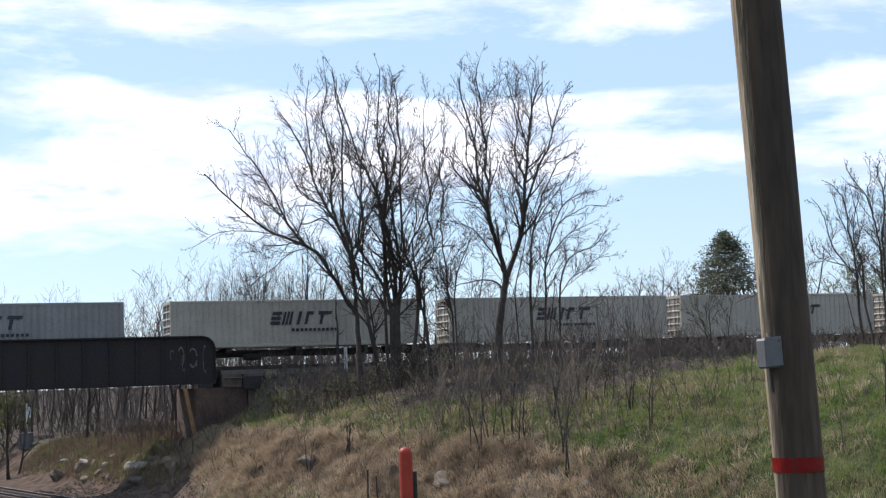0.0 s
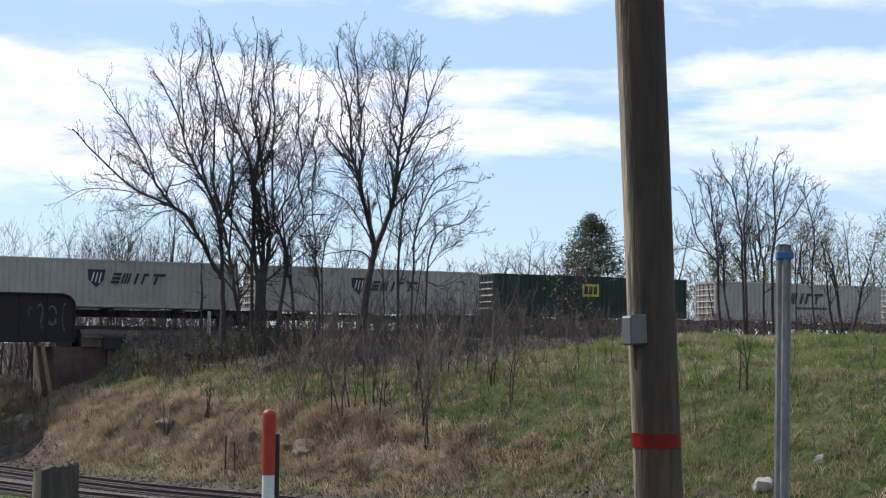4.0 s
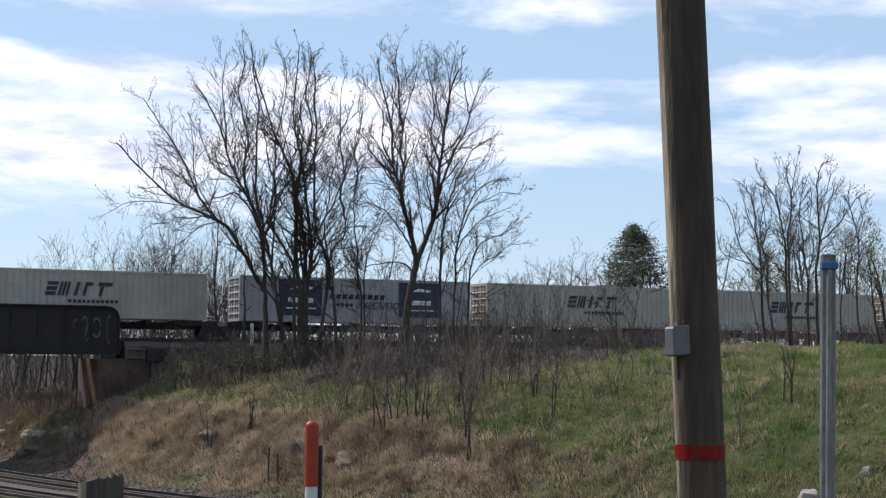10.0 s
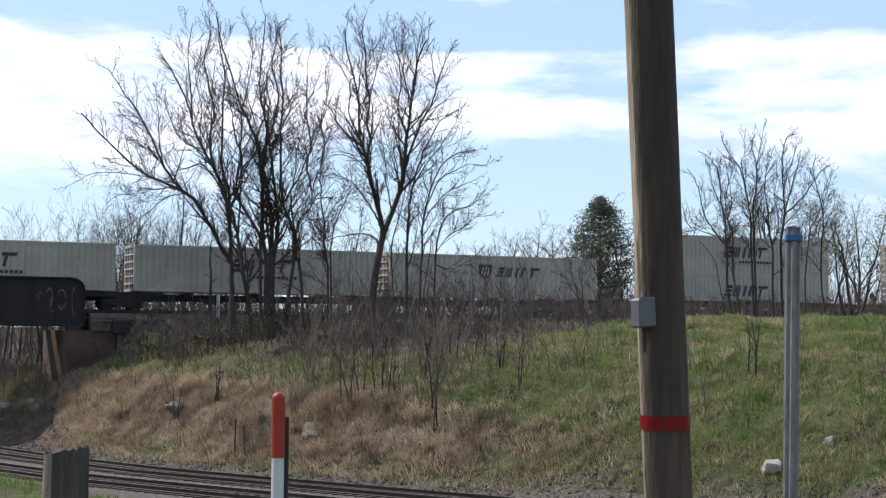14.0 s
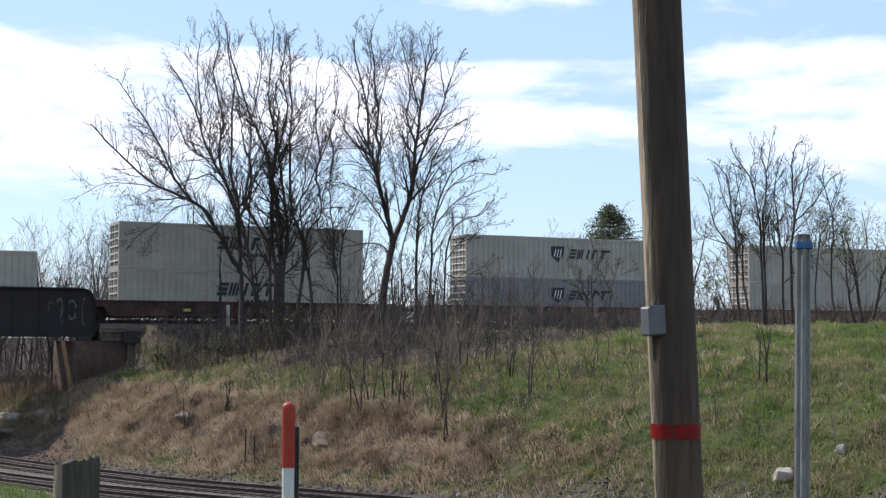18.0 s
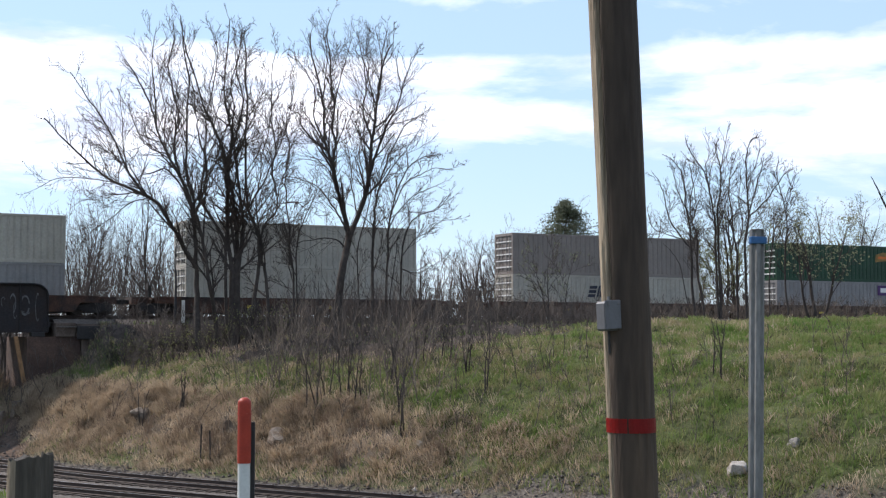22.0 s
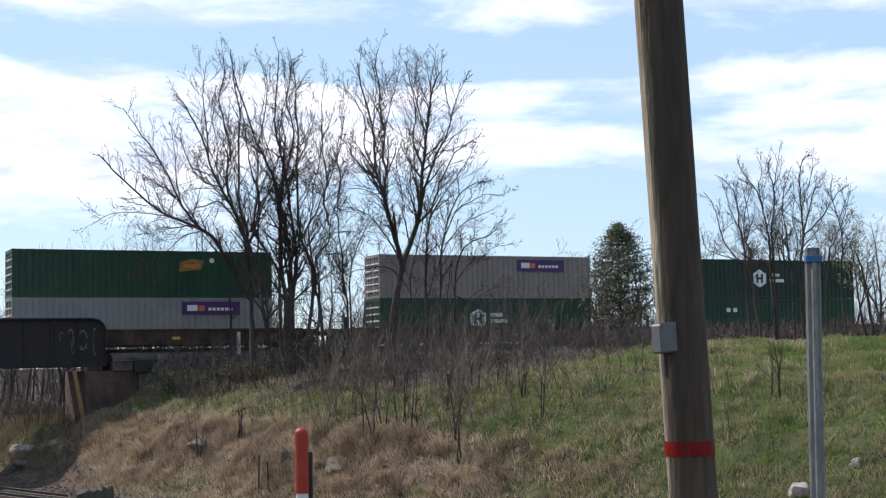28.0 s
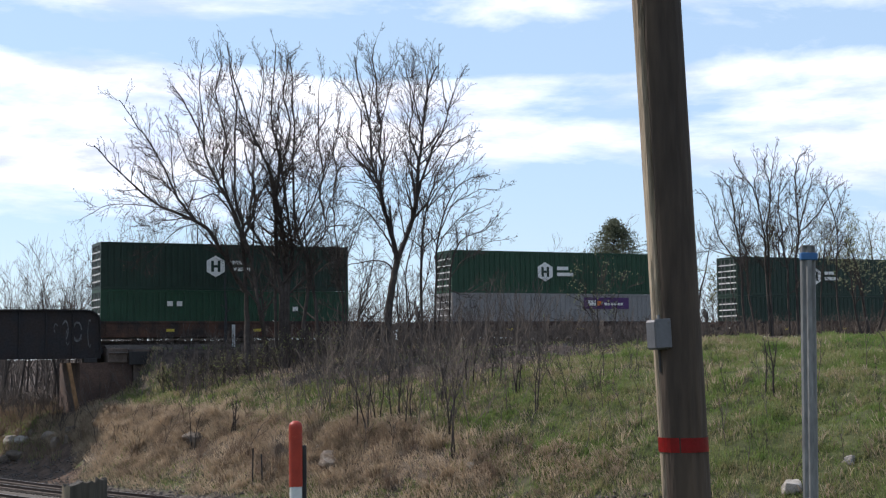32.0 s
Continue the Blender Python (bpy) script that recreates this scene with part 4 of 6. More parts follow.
def well_meshes():
    d = {}
    bm = bmesh.new()
    # side sill: deep in the middle, cut away towards the ends
    pts = [(-2.0, 0.78), (-0.9, 0.78), (-0.55, 0.22), (CL + 0.55, 0.22), (CL + 0.9, 0.78), (CL + 2.0, 0.78), (CL + 2.0, 1.12), (-2.0, 1.12)]
    poly(bm, pts, 0.1, Matrix.Translation((0, -0.08, 0)))
    for x in np.arange(0.3, CL, 1.42):
        box(bm, x - 0.05, x + 0.05, -0.21, -0.16, 0.26, 1.06)
    box(bm, -2.0, CL + 2.0, -0.23, -0.06, 1.08, 1.2, 0.01)
    box(bm, -0.5, CL + 0.5, -0.23, -0.06, 0.2, 0.28, 0.01)
    d["side_sill"] = bm
    bm = bmesh.new()
    poly(bm, [(-3.3, 0.72), (-0.5, 0.72), (-0.3, 1.1), (-2.2, 1.16), (-3.3, 1.16)], -1.5, Matrix.Translation((0, 0.55, 0)))
    box(bm, -2.2, -0.3, -0.05, CW + 0.05, 1.02, 1.13)
    d["end_platform"] = bm
    bm = bmesh.new()
    for x in (-3.2, -2.2):
        cyl(bm, 0.02, 0.02, 1.0, Matrix.Translation((x, 0.12, 1.6)), 6)
    for z in (1.6, 2.1):
        cyl(bm, 0.02, 0.02, 1.0, Matrix.Translation((-2.7, 0.12, z)) @ Matrix.Rotation(radians(90), 4, "Y"), 6)
    d["handrail"] = bm
    bm = box(bmesh.new(), -3.95, -3.2, CW / 2 - 0.12, CW / 2 + 0.12, 0.74, 1.0, 0.03)
    box(bm, -4.05, -3.75, CW / 2 - 0.2, CW / 2 + 0.2, 0.72, 1.02, 0.04)
    d["coupler"] = bm
    bm = box(bmesh.new(), -2.05, -1.85, CW / 2 - 0.1, CW / 2 + 0.1, 1.1, 1.95, 0.02)
    cyl(bm, 0.28, 0.28, 0.04, Matrix.Translation((-2.1, CW / 2, 1.85)) @ Matrix.Rotation(radians(90), 4, "Y"), 14)
    d["brake_stand"] = bm
    d["well_floor"] = box(bmesh.new(), -0.3, CL + 0.3, 0.05, CW - 0.05, 0.16, 0.22)
    for k in list(d):
        d[k] = to_mesh(k, d[k], M_CAR if k in ("side_sill", "end_platform") else M_CARGREY)
    return d


WELL = well_meshes()


def well_car(s):
    c = tagged(thing("well_car"), "rust-brown steel well car carrying stacked containers", "rail car", "well cars of the train")
    flip = Matrix.Translation((CL, CW, 0)) @ Matrix.Rotation(math.pi, 4, "Z")
    shared("side_sill", WELL["side_sill"], c)
    shared("side_sill", WELL["side_sill"], c, flip)
    shared("well_floor", WELL["well_floor"], c)
    for nm in ("end_platform", "handrail", "coupler"):
        shared(nm, WELL[nm], c)
        shared(nm, WELL[nm], c, flip)
    shared("brake_stand", WELL["brake_stand"], c)
    for x in (-1.75, CL + 1.75):
        bogie(c, x)
    for x in (4.0, 9.6):
        b = box(bmesh.new(), x, x + 0.5, -0.236, -0.231, 0.55, 0.72)
        part("reflector", b, M_YELLOW, c, "yellow reflector strip")
    MOVERS.append((c, s, 0.0))


# order of the train, from its head on the left: place along it, colour, mark
WHITE = "off-white ribbed container with dark lettering on a spine car"
SINGLES = ((-250.0, "grey", "word"), (-231.0, "grey", "word"), (-212.06, "white", "word"), (-193.8, "white", "word"), (-176.5, "white", "crest"), (-159.16, "white", "crest"),
           (-141.87, "darkgreen", "gold"), (-123.1, "white", "word"), (-104.85, "silver", "slogan"), (-87.45, "white", "word"), (-70.15, "white", "word"), (-52.97, "white", "crest"))
LABEL = {"grey": "grey steel container with dark slanted lettering on a spine car", "white": WHITE,
         "darkgreen": "dark green container with a gold square sign on a spine car",
         "silver": "pale silver container with navy panels on a spine car"}
STACKS = ((-31.95, "white", "word", "white", "word"), (-8.2, "white", "crest", "grey", "crest"), (15.5, "white", "", "white", ""), (39.2, "taupe", "plate", "white", "word"),
          (62.8, "green", "badge", "grey", "courier"), (86.4, "taupe", "courier", "green", "hexagon"), (110.0, "darkgreen", "hexagon", "green", "dots"),
          (133.7, "green", "hexagon", "grey", "courier"), (157.3, "darkgreen", "hexagon", "darkgreen", ""), (181.0, "white", "", "white", "word"), (204.6, "white", "word", "grey", ""))
TONE = {"white": "off-white ribbed", "grey": "plain grey", "taupe": "brown-grey", "green": "bright green", "silver": "light grey", "darkgreen": "dark green"}
MARKED = {"word": "dark slanted lettering", "crest": "a crest and lettering", "plate": "a small dark sign", "gold": "a gold square sign",
          "courier": "a purple sign", "badge": "a worn gold badge", "hexagon": "a white hexagon badge", "dots": "small pale labels", "": "no lettering"}


def train():
    prev = None
    for s, col, k in SINGLES:
        container(col, s, 1.14, LABEL[col], k, "containers on the train")
        spine_car(s, 1.2 if prev is None else min(2.2, s - prev - CL))
        prev = s
    for s, c1, k1, c2, k2 in STACKS:
        well_car(s)
        container(c2, s, 0.24, f"{TONE[c2]} container with {MARKED[k2]} in a well car", k2, "containers on the train")
        container(c1, s, 0.24 + CH + 0.012, f"{TONE[c1]} container with {MARKED[k1]} stacked on another", k1, "containers on the train")


train()

# ------------------------------------------------------------------ trees


def limb(rng, p, d, length, r0, r1, n, wander, lift):
    ch, q, v = [(p.copy(), r0)], p.copy(), d.normalized()
    for k in range(1, n + 1):
        v = (v + Vector((rng.gauss(0, wander), rng.gauss(0, wander), rng.gauss(0, wander * 0.6) + lift))).normalized()
        q = q + v * (length / n)
        ch.append((q.copy(), r0 + (r1 - r0) * k / n))
    return ch


def branch_out(rng, chains, ch, length, level, cfg):
    """Side shoots along a branch, each smaller than the one that bears it."""
    if level >= cfg["levels"]:
        return
    n = cfg["count"][level]
    if "dense" in cfg:          # limbs bear shoots by their length
        n = max(3, round(cfg["dense"] * length)) if level == 0 else max(2, round(n * length / (0.75 * cfg["reach"] * 0.5 ** (level - 1))))
    for i in range(n):
        f = cfg["start"][level] + (1 - cfg["start"][level]) * (i + rng.random()) / n
        k = min(int(f * (len(ch) - 1)), len(ch) - 2)
        t = f * (len(ch) - 1) - k
        p = ch[k][0].lerp(ch[k + 1][0], t)
        r = ch[k][1] * (1 - t) + ch[k + 1][1] * t
        d = (ch[k + 1][0] - ch[k][0]).normalized()
        side = d.cross(Vector((rng.gauss(0, 1), rng.gauss(0, 1), rng.gauss(0, 1)))).normalized()
        an = radians(rng.uniform(*cfg["angle"]))
        v = d * math.cos(an) + side * math.sin(an)
        base = cfg["reach"] if level == 0 and "reach" in cfg else length * cfg["ratio"][level]
        ln = base * rng.uniform(0.6, 1.25) * (1.15 - cfg.get("taper", 0.6) * f)
        rr = max(r * rng.uniform(0.46, 0.68), cfg["twig"])
        c2 = limb(rng, p, v, ln, rr, max(rr * 0.3, cfg["twig"] * 0.7), cfg.get("segs", (6, 4, 2, 1))[level], cfg["wander"] * (1, 0.8, 0.5, 0.35)[level], cfg["lift"])
        chains.append((level + 1, c2))
        branch_out(rng, chains, c2, ln, level + 1, cfg)


WIDE = dict(levels=3, taper=0.74, dense=1.85, reach=2.8, count=(0, 7, 4), start=(0.1, 0.12, 0.12), angle=(26, 56), ratio=(0, 0.5, 0.55), segs=(6, 3, 2), twig=0.0102, wander=0.08, lift=0.08)
WISPY = dict(WIDE, reach=2.2, count=(0, 6, 4))
FINGER = dict(WIDE, taper=0.93, dense=1.8, reach=2.3, count=(0, 9, 4), angle=(24, 54), wander=0.09, lift=0.06, twig=0.0100)
SPRAY = dict(WIDE, dense=1.7, reach=2.3, angle=(22, 52), wander=0.1, lift=0.05)
SMALL = dict(levels=3, segs=(4, 3, 2), count=(9, 5, 3), start=(0.2, 0.2, 0.2), angle=(22, 52), ratio=(0.5, 0.5, 0.5), twig=0.011, wander=0.13, lift=0.07)
THIN = dict(levels=2, count=(9, 5), start=(0.25, 0.2), angle=(20, 50), ratio=(0.5, 0.5, 0.5), twig=0.011, wander=0.12, lift=0.06)


def leaf_cards(rng, pts, size, count, spread_):
    """Small flat sprays of leaf or needle round points."""
    v, f = [], []
    for p in pts:
        for _ in range(count):
            q = p + Vector((rng.gauss(0, spread_), rng.gauss(0, spread_), rng.gauss(0, spread_)))
            a = Vector((rng.gauss(0, 1), rng.gauss(0, 1), rng.gauss(0, 1))).normalized()
            b = a.cross(Vector((rng.gauss(0, 1), rng.gauss(0, 1), rng.gauss(0, 1)))).normalized()
            s = size * rng.uniform(0.6, 1.3)
            k = len(v)
            v += [q - a * s, q + b * s * 0.45, q + a * s, q - b * s * 0.45]
            f.append((k, k + 1, k + 2, k + 3))
    return v, f


class LimbTree:
    """A leafless tree whose main limbs bend through their own few points: (dx, height over the datum)."""

    def __init__(self, x, y, cfg, seed):
        self.x, self.y, self.z, self.cfg, self.seed = x, y, gz(x, y), cfg, seed
        self.rng, self.limbs, self.twigs = random.Random(seed), [], []

    def deep(self, x, z):
        """How far a limb stands forward or back at this place: limbs that meet share it."""
        return 1.7 * noise.noise(Vector((x * 0.33, z * 0.22, self.seed * 3.7)))

    def stem(self, r0, r1, *pts):
        rng = self.rng
        rooted = pts[0][1] < self.z + 2.4
        g = [Vector((x, 0, z - self.z)) for x, z in pts]
        if rooted:
            g[0].z = -0.15
        ch, k = [], len(g)
        total = (k - 1) * 4
        for i in range(k - 1):
            a, b, c, d = g[max(i - 1, 0)], g[i], g[i + 1], g[min(i + 2, k - 1)]
            for j in range(4):
                t = j / 4
                q = 0.5 * (2 * b + (c - a) * t + (2 * a - 5 * b + 4 * c - d) * t * t + (3 * b - a - 3 * c + d) * t ** 3)
                if i or j:
                    q += Vector((rng.gauss(0, 0.022), 0, rng.gauss(0, 0.02)))
                q.y = self.deep(q.x, q.z + self.z) if not rooted or i else self.deep(q.x, q.z + self.z) * min(1, q.z / 3)
                ch.append((q, r0 + (r1 - r0) * ((i * 4 + j) / total) ** 0.75))
        q = g[-1].copy()
        q.y = self.deep(q.x, q.z + self.z)
        ch.append((q, r1))
        if rooted:
            ch[0] = (ch[0][0], r0 * 1.35)
        self.limbs.append(ch)
        if rooted and len(pts) < 5:
            return
        al = []
        branch_out(rng, al, ch, sum((b[0] - a[0]).length for a, b in zip(ch, ch[1:])), 0, self.cfg)
        for lv, c in al:
            (self.limbs if lv <= 1 else self.twigs).append(c)

    def finish(self, label, group):
        rng = self.rng
        t = tagged(thing("tree", Matrix.Translation((self.x, self.y, self.z))), label, "tree", group)
        v, f = tubes(self.limbs)
        new("trunk", raw("trunk", v, f, M_BARK, True)).parent = t
        v, f = tubes(self.twigs)
        new("crown", raw("crown", v, f, M_TWIG)).parent = t
        tips = [c[-1][0] for c in self.twigs[::9]]
        v, f = leaf_cards(rng, [q for q in tips if rng.random() < 0.1 + 0.55 * (q.x < -4)], 0.07, 1, 0.05)
        tagged(new("pod_cluster", raw("pod_cluster", v, f, M_POD)), kind="stuff").parent = t
        return t


def bare_tree(name, x, y, stems, cfg, seed, label, group="", z=None, bark=None, twigs=None, category="tree", leaves=0, leaf=None, size=0.1, thin=1.0):
    """A leafless tree: stems of (dx, dy, lean x, lean y, height, radius)."""
    rng = random.Random(seed)
    t = thing(name, Matrix.Translation((x, y, gz(x, y) - 0.1 if z is None else z)))
    tagged(t, label, category, group)
    big, small = [], []
    for dx, dy, lx, ly, h, r in stems:
        ch = limb(rng, Vector((dx, dy, 0)), Vector((lx, ly, 1)), h, r, r * 0.12, 10, 0.07, 0.05)
        ch[0] = (ch[0][0], r * 1.35)
        all_ch = [(0, ch)]
        branch_out(rng, all_ch, ch, h, 0, cfg)
        for lv, c in all_ch:
            (big if lv <= (1 if cfg["levels"] > 2 else 0) else small).append(c)
    v, f = tubes(big)
    ob = new("trunk", raw("trunk", v, f, bark or M_BARK, True))
    ob.parent = t
    v, f = tubes(small)
    ob = new("crown", raw("crown", v, f, twigs or M_TWIG))
    ob.parent = t
    if leaves:
        v, f = leaf_cards(rng, [q for c in small for q, _ in c[1:] if rng.random() < thin], size, leaves, 0.12)
        ob = tagged(new("foliage", raw("foliage", v, f, leaf)), kind="stuff")
        ob.parent = t
    return t


def trees():
    g = "bare trees before the embankment"
    t = LimbTree(-11.17, 83, WIDE, 11)
    t.stem(0.25, 0.11, (0.0, 0.8), (-0.2, 4.0), (-0.3, 5.8))
    t.stem(0.15, 0.035, (-0.3, 5.6), (-0.8, 6.4), (-1.4, 7.7), (-2.3, 9.1), (-3.5, 9.8), (-5.1, 10.5), (-6.4, 11.5), (-7.6, 12.7), (-8.7, 13.9))
    t.stem(0.09, 0.022, (-2.8, 9.4), (-3.9, 10.8), (-4.6, 12.2), (-5.4, 13.8), (-6.4, 15.2), (-7.3, 16.5))
    t.stem(0.05, 0.018, (-4.0, 10.8), (-4.3, 12.2), (-4.4, 13.7), (-4.5, 15.1))
    t.stem(0.05, 0.016, (-3.9, 10.0), (-5.2, 10.4), (-6.6, 10.6), (-8.0, 10.5), (-9.2, 9.9))
    t.stem(0.04, 0.014, (-2.7, 9.4), (-3.9, 9.1), (-4.9, 8.3), (-5.8, 7.7), (-6.6, 6.8))
    t.stem(0.13, 0.03, (-0.3, 5.7), (-0.3, 7.8), (-0.7, 9.9), (-1.5, 11.5), (-2.2, 12.9), (-2.7, 14.4), (-3.4, 16.0), (-4.3, 17.3))
    t.stem(0.06, 0.018, (-2.5, 13.7), (-2.5, 15.2), (-2.6, 17.0), (-2.4, 19.0))
    t.stem(0.11, 0.026, (-0.3, 7.8), (-0.2, 8.8), (-0.6, 10.8), (-0.6, 12.6), (-0.7, 14.5), (-0.7, 16.3), (-0.9, 17.7), (-1.1, 19.7))
    t.stem(0.1, 0.024, (-0.5, 9.1), (-1.1, 11.1), (-1.3, 12.6), (-1.1, 13.8), (-1.5, 15.5), (-1.7, 16.8), (-1.4, 18.3), (-1.5, 19.2))
    t.stem(0.08, 0.02, (-0.3, 8.3), (0.2, 9.7), (0.5, 11.3), (0.0, 12.8), (-0.2, 14.2), (-0.5, 15.8), (-0.8, 16.8))
    t.stem(0.06, 0.016, (-0.6, 9.5), (-1.6, 10.9), (-2.5, 10.8), (-3.3, 10.6), (-3.9, 10.0))
    t.stem(0.05, 0.016, (-1.7, 11.8), (-2.7, 12.2), (-3.4, 12.9), (-3.9, 14.0), (-4.1, 14.8))
    t.finish("tall leafless tree with one long limb arching low", g)
    t = LimbTree(-10.23, 83.6, WIDE, 12)
    t.stem(0.15, 0.06, (0.1, 2.4), (-0.2, 4.2), (-0.5, 5.6), (-0.8, 7.0), (-1.2, 8.5), (-1.8, 10.1), (-2.3, 11.1))
    t.stem(0.06, 0.018, (-0.8, 7.0), (-0.7, 8.8), (-0.5, 10.4), (-0.1, 11.4), (0.2, 13.0), (-0.2, 14.3), (-0.5, 15.9), (-0.3, 17.7), (-0.5, 19.2))
    t.stem(0.05, 0.016, (-2.3, 11.1), (-2.9, 12.1), (-3.1, 13.3), (-3.0, 14.6), (-3.3, 16.2), (-3.1, 17.5))
    t.finish("slim leaning leafless tree in a clump", g)
    t = LimbTree(-9.35, 84, WIDE, 13)
    t.stem(0.18, 0.03, (-0.1, 2.6), (-0.1, 5.3), (-0.4, 7.2), (-0.4, 9.5), (-0.3, 11.1), (-0.2, 13.4), (-0.5, 15.0), (-0.6, 16.7), (-0.4, 19.9))
    t.stem(0.18, 0.03, (0.1, 2.6), (0.1, 5.3), (0.1, 7.9), (-0.2, 10.3), (-0.6, 12.1), (-1.2, 13.7), (-1.8, 14.9), (-2.8, 17.9), (-3.0, 18.9))
    t.stem(0.12, 0.024, (0.3, 2.7), (0.3, 6.6), (0.5, 8.3), (0.2, 10.6), (-0.0, 12.6), (0.5, 15.1), (0.1, 16.7), (0.2, 18.0), (0.4, 19.4))
    t.stem(0.11, 0.024, (-0.3, 3.2), (-0.5, 6.3), (-0.7, 7.5), (-1.8, 9.5), (-1.6, 11.1), (-1.6, 12.7), (-1.5, 14.4), (-1.1, 17.3), (-1.2, 18.9))
    t.stem(0.06, 0.018, (-1.5, 10.9), (-0.8, 11.8), (-0.1, 12.4), (0.8, 12.9), (2.0, 13.7))
    t.stem(0.05, 0.016, (-0.3, 11.1), (0.2, 12.1), (0.9, 13.9), (1.4, 15.0), (1.8, 16.4))
    t.stem(0.05, 0.016, (-0.2, 13.4), (0.0, 14.7), (-0.2, 16.0), (0.1, 17.6), (-0.1, 19.0))
    t.finish("tall leafless tree with dense upright stems", g)
    t = LimbTree(-8.33, 84.4, WIDE, 14)
    t.stem(0.13, 0.024, (-0.1, 3.1), (0.4, 6.5), (0.1, 8.1), (-0.3, 9.4), (-0.5, 12.8), (-0.3, 14.8), (-0.4, 16.4), (-0.4, 17.9), (-0.6, 19.0))
    t.stem(0.12, 0.024, (1.1, 3.2), (0.8, 5.0), (0.5, 6.1), (0.5, 7.4), (0.8, 8.2), (1.4, 8.8), (1.5, 10.1), (1.9, 11.2))
    t.stem(0.07, 0.018, (1.4, 9.7), (1.1, 11.2), (1.3, 12.3), (1.1, 14.0), (1.1, 15.8), (1.1, 17.4), (1.4, 18.3))
    t.stem(0.06, 0.018, (-0.2, 9.0), (0.6, 10.4), (1.0, 11.4), (1.4, 12.2), (1.9, 13.5), (2.2, 14.6), (2.6, 15.6))
    t.stem(0.06, 0.018, (0.5, 7.0), (0.2, 9.2), (0.5, 10.8), (0.5, 12.0), (0.9, 13.3), (1.1, 14.8), (1.9, 15.8))
    t.stem(0.05, 0.016, (1.9, 11.2), (2.1, 12.4), (1.9, 13.6), (2.2, 15.0), (2.1, 16.4), (2.3, 17.6))
    t.finish("leafless tree with crooked forking stems", g)
    t = LimbTree(-5.86, 85, WISPY, 15)
    t.stem(0.075, 0.018, (-0.1, 2.8), (-0.2, 5.0), (-0.4, 6.7), (-0.4, 8.0), (-0.6, 9.6), (-0.7, 11.3), (-0.5, 12.9), (-0.7, 14.2), (-0.2, 15.9))
    t.stem(0.06, 0.016, (0.1, 3.1), (-0.0, 5.7), (0.1, 7.2), (0.4, 8.2), (0.9, 9.3), (1.5, 10.3))
    t.stem(0.04, 0.014, (-0.2, 5.7), (-0.7, 6.7), (-1.2, 7.2), (-1.7, 7.3))
    t.stem(0.04, 0.014, (-1.1, 9.3), (-0.1, 9.4), (0.5, 9.1), (0.9, 9.8), (1.5, 10.6))
    t.stem(0.04, 0.014, (-0.2, 4.1), (-0.7, 4.7), (-1.1, 5.0))
    t.finish("small leafless tree with thin crooked stems", g)
    t = LimbTree(-3.5, 86, WIDE, 16)
    t.stem(0.25, 0.2, (-0.1, 2.8), (0.2, 5.1), (0.4, 6.4), (0.6, 7.5))
    t.stem(0.17, 0.03, (0.6, 7.4), (0.4, 8.6), (-0.1, 10.3), (-0.4, 11.7), (-0.8, 13.1), (-0.9, 14.6), (-1.0, 15.7), (-1.6, 18.2), (-1.7, 19.4))
    t.stem(0.1, 0.024, (-0.4, 11.5), (-0.2, 12.9), (-0.4, 13.9), (-0.3, 15.2), (-0.5, 16.7), (-0.5, 18.1), (-0.7, 19.2), (-0.5, 20.3))
    t.stem(0.08, 0.02, (-0.6, 12.5), (-1.3, 13.0), (-2.0, 13.7), (-2.5, 14.7), (-3.1, 15.2))
    t.stem(0.06, 0.018, (-0.8, 13.0), (-1.5, 14.6), (-1.4, 16.1), (-1.9, 17.1), (-2.4, 17.9))
    t.stem(0.05, 0.016, (-1.0, 15.7), (-0.8, 17.1), (-0.7, 18.2), (-1.0, 19.8))
    t.stem(0.05, 0.016, (-0.4, 15.1), (-0.0, 16.7), (0.4, 17.9), (0.8, 19.1))
    t.stem(0.17, 0.03, (0.6, 7.4), (1.5, 9.9), (1.8, 11.2), (1.9, 12.7), (2.1, 14.1), (2.2, 15.4), (2.4, 16.9), (2.8, 18.3), (3.2, 18.9))
    t.stem(0.08, 0.02, (2.0, 13.1), (1.6, 14.2), (1.4, 15.1), (1.6, 16.4), (1.4, 17.9), (1.1, 18.9))
    t.stem(0.06, 0.018, (2.2, 15.2), (1.8, 16.4), (1.5, 17.7), (0.9, 18.4))
    t.stem(0.09, 0.02, (1.8, 11.2), (2.4, 12.9), (2.9, 14.2), (3.4, 15.1), (3.7, 16.2), (4.1, 17.4), (4.3, 18.1))
    t.stem(0.05, 0.016, (3.7, 16.0), (3.5, 17.1), (3.3, 18.2))
    t.stem(0.05, 0.016, (2.3, 15.8), (2.5, 17.4), (2.4, 18.6), (2.2, 19.4))
    t.stem(0.06, 0.016, (0.4, 6.8), (-0.1, 7.3), (-0.8, 7.4), (-1.8, 7.2), (-2.7, 7.0))
    t.stem(0.07, 0.018, (0.5, 7.8), (0.1, 8.6), (-0.5, 9.5), (-1.1, 10.3), (-2.0, 10.8), (-3.1, 11.0))
    t.stem(0.05, 0.016, (-0.1, 10.3), (-0.6, 11.4), (-1.4, 11.9), (-2.2, 12.0), (-2.8, 11.9))
    t.stem(0.05, 0.016, (1.1, 8.8), (0.8, 10.4), (0.7, 11.9), (0.4, 13.6), (0.7, 14.6))
    t.stem(0.05, 0.016, (1.5, 9.8), (1.4, 11.2), (1.2, 12.6), (1.5, 13.9), (1.2, 14.9))
    t.finish("leafless tree forking low into two upright leaders", g)
    t = LimbTree(-1.01, 87, SPRAY, 17)
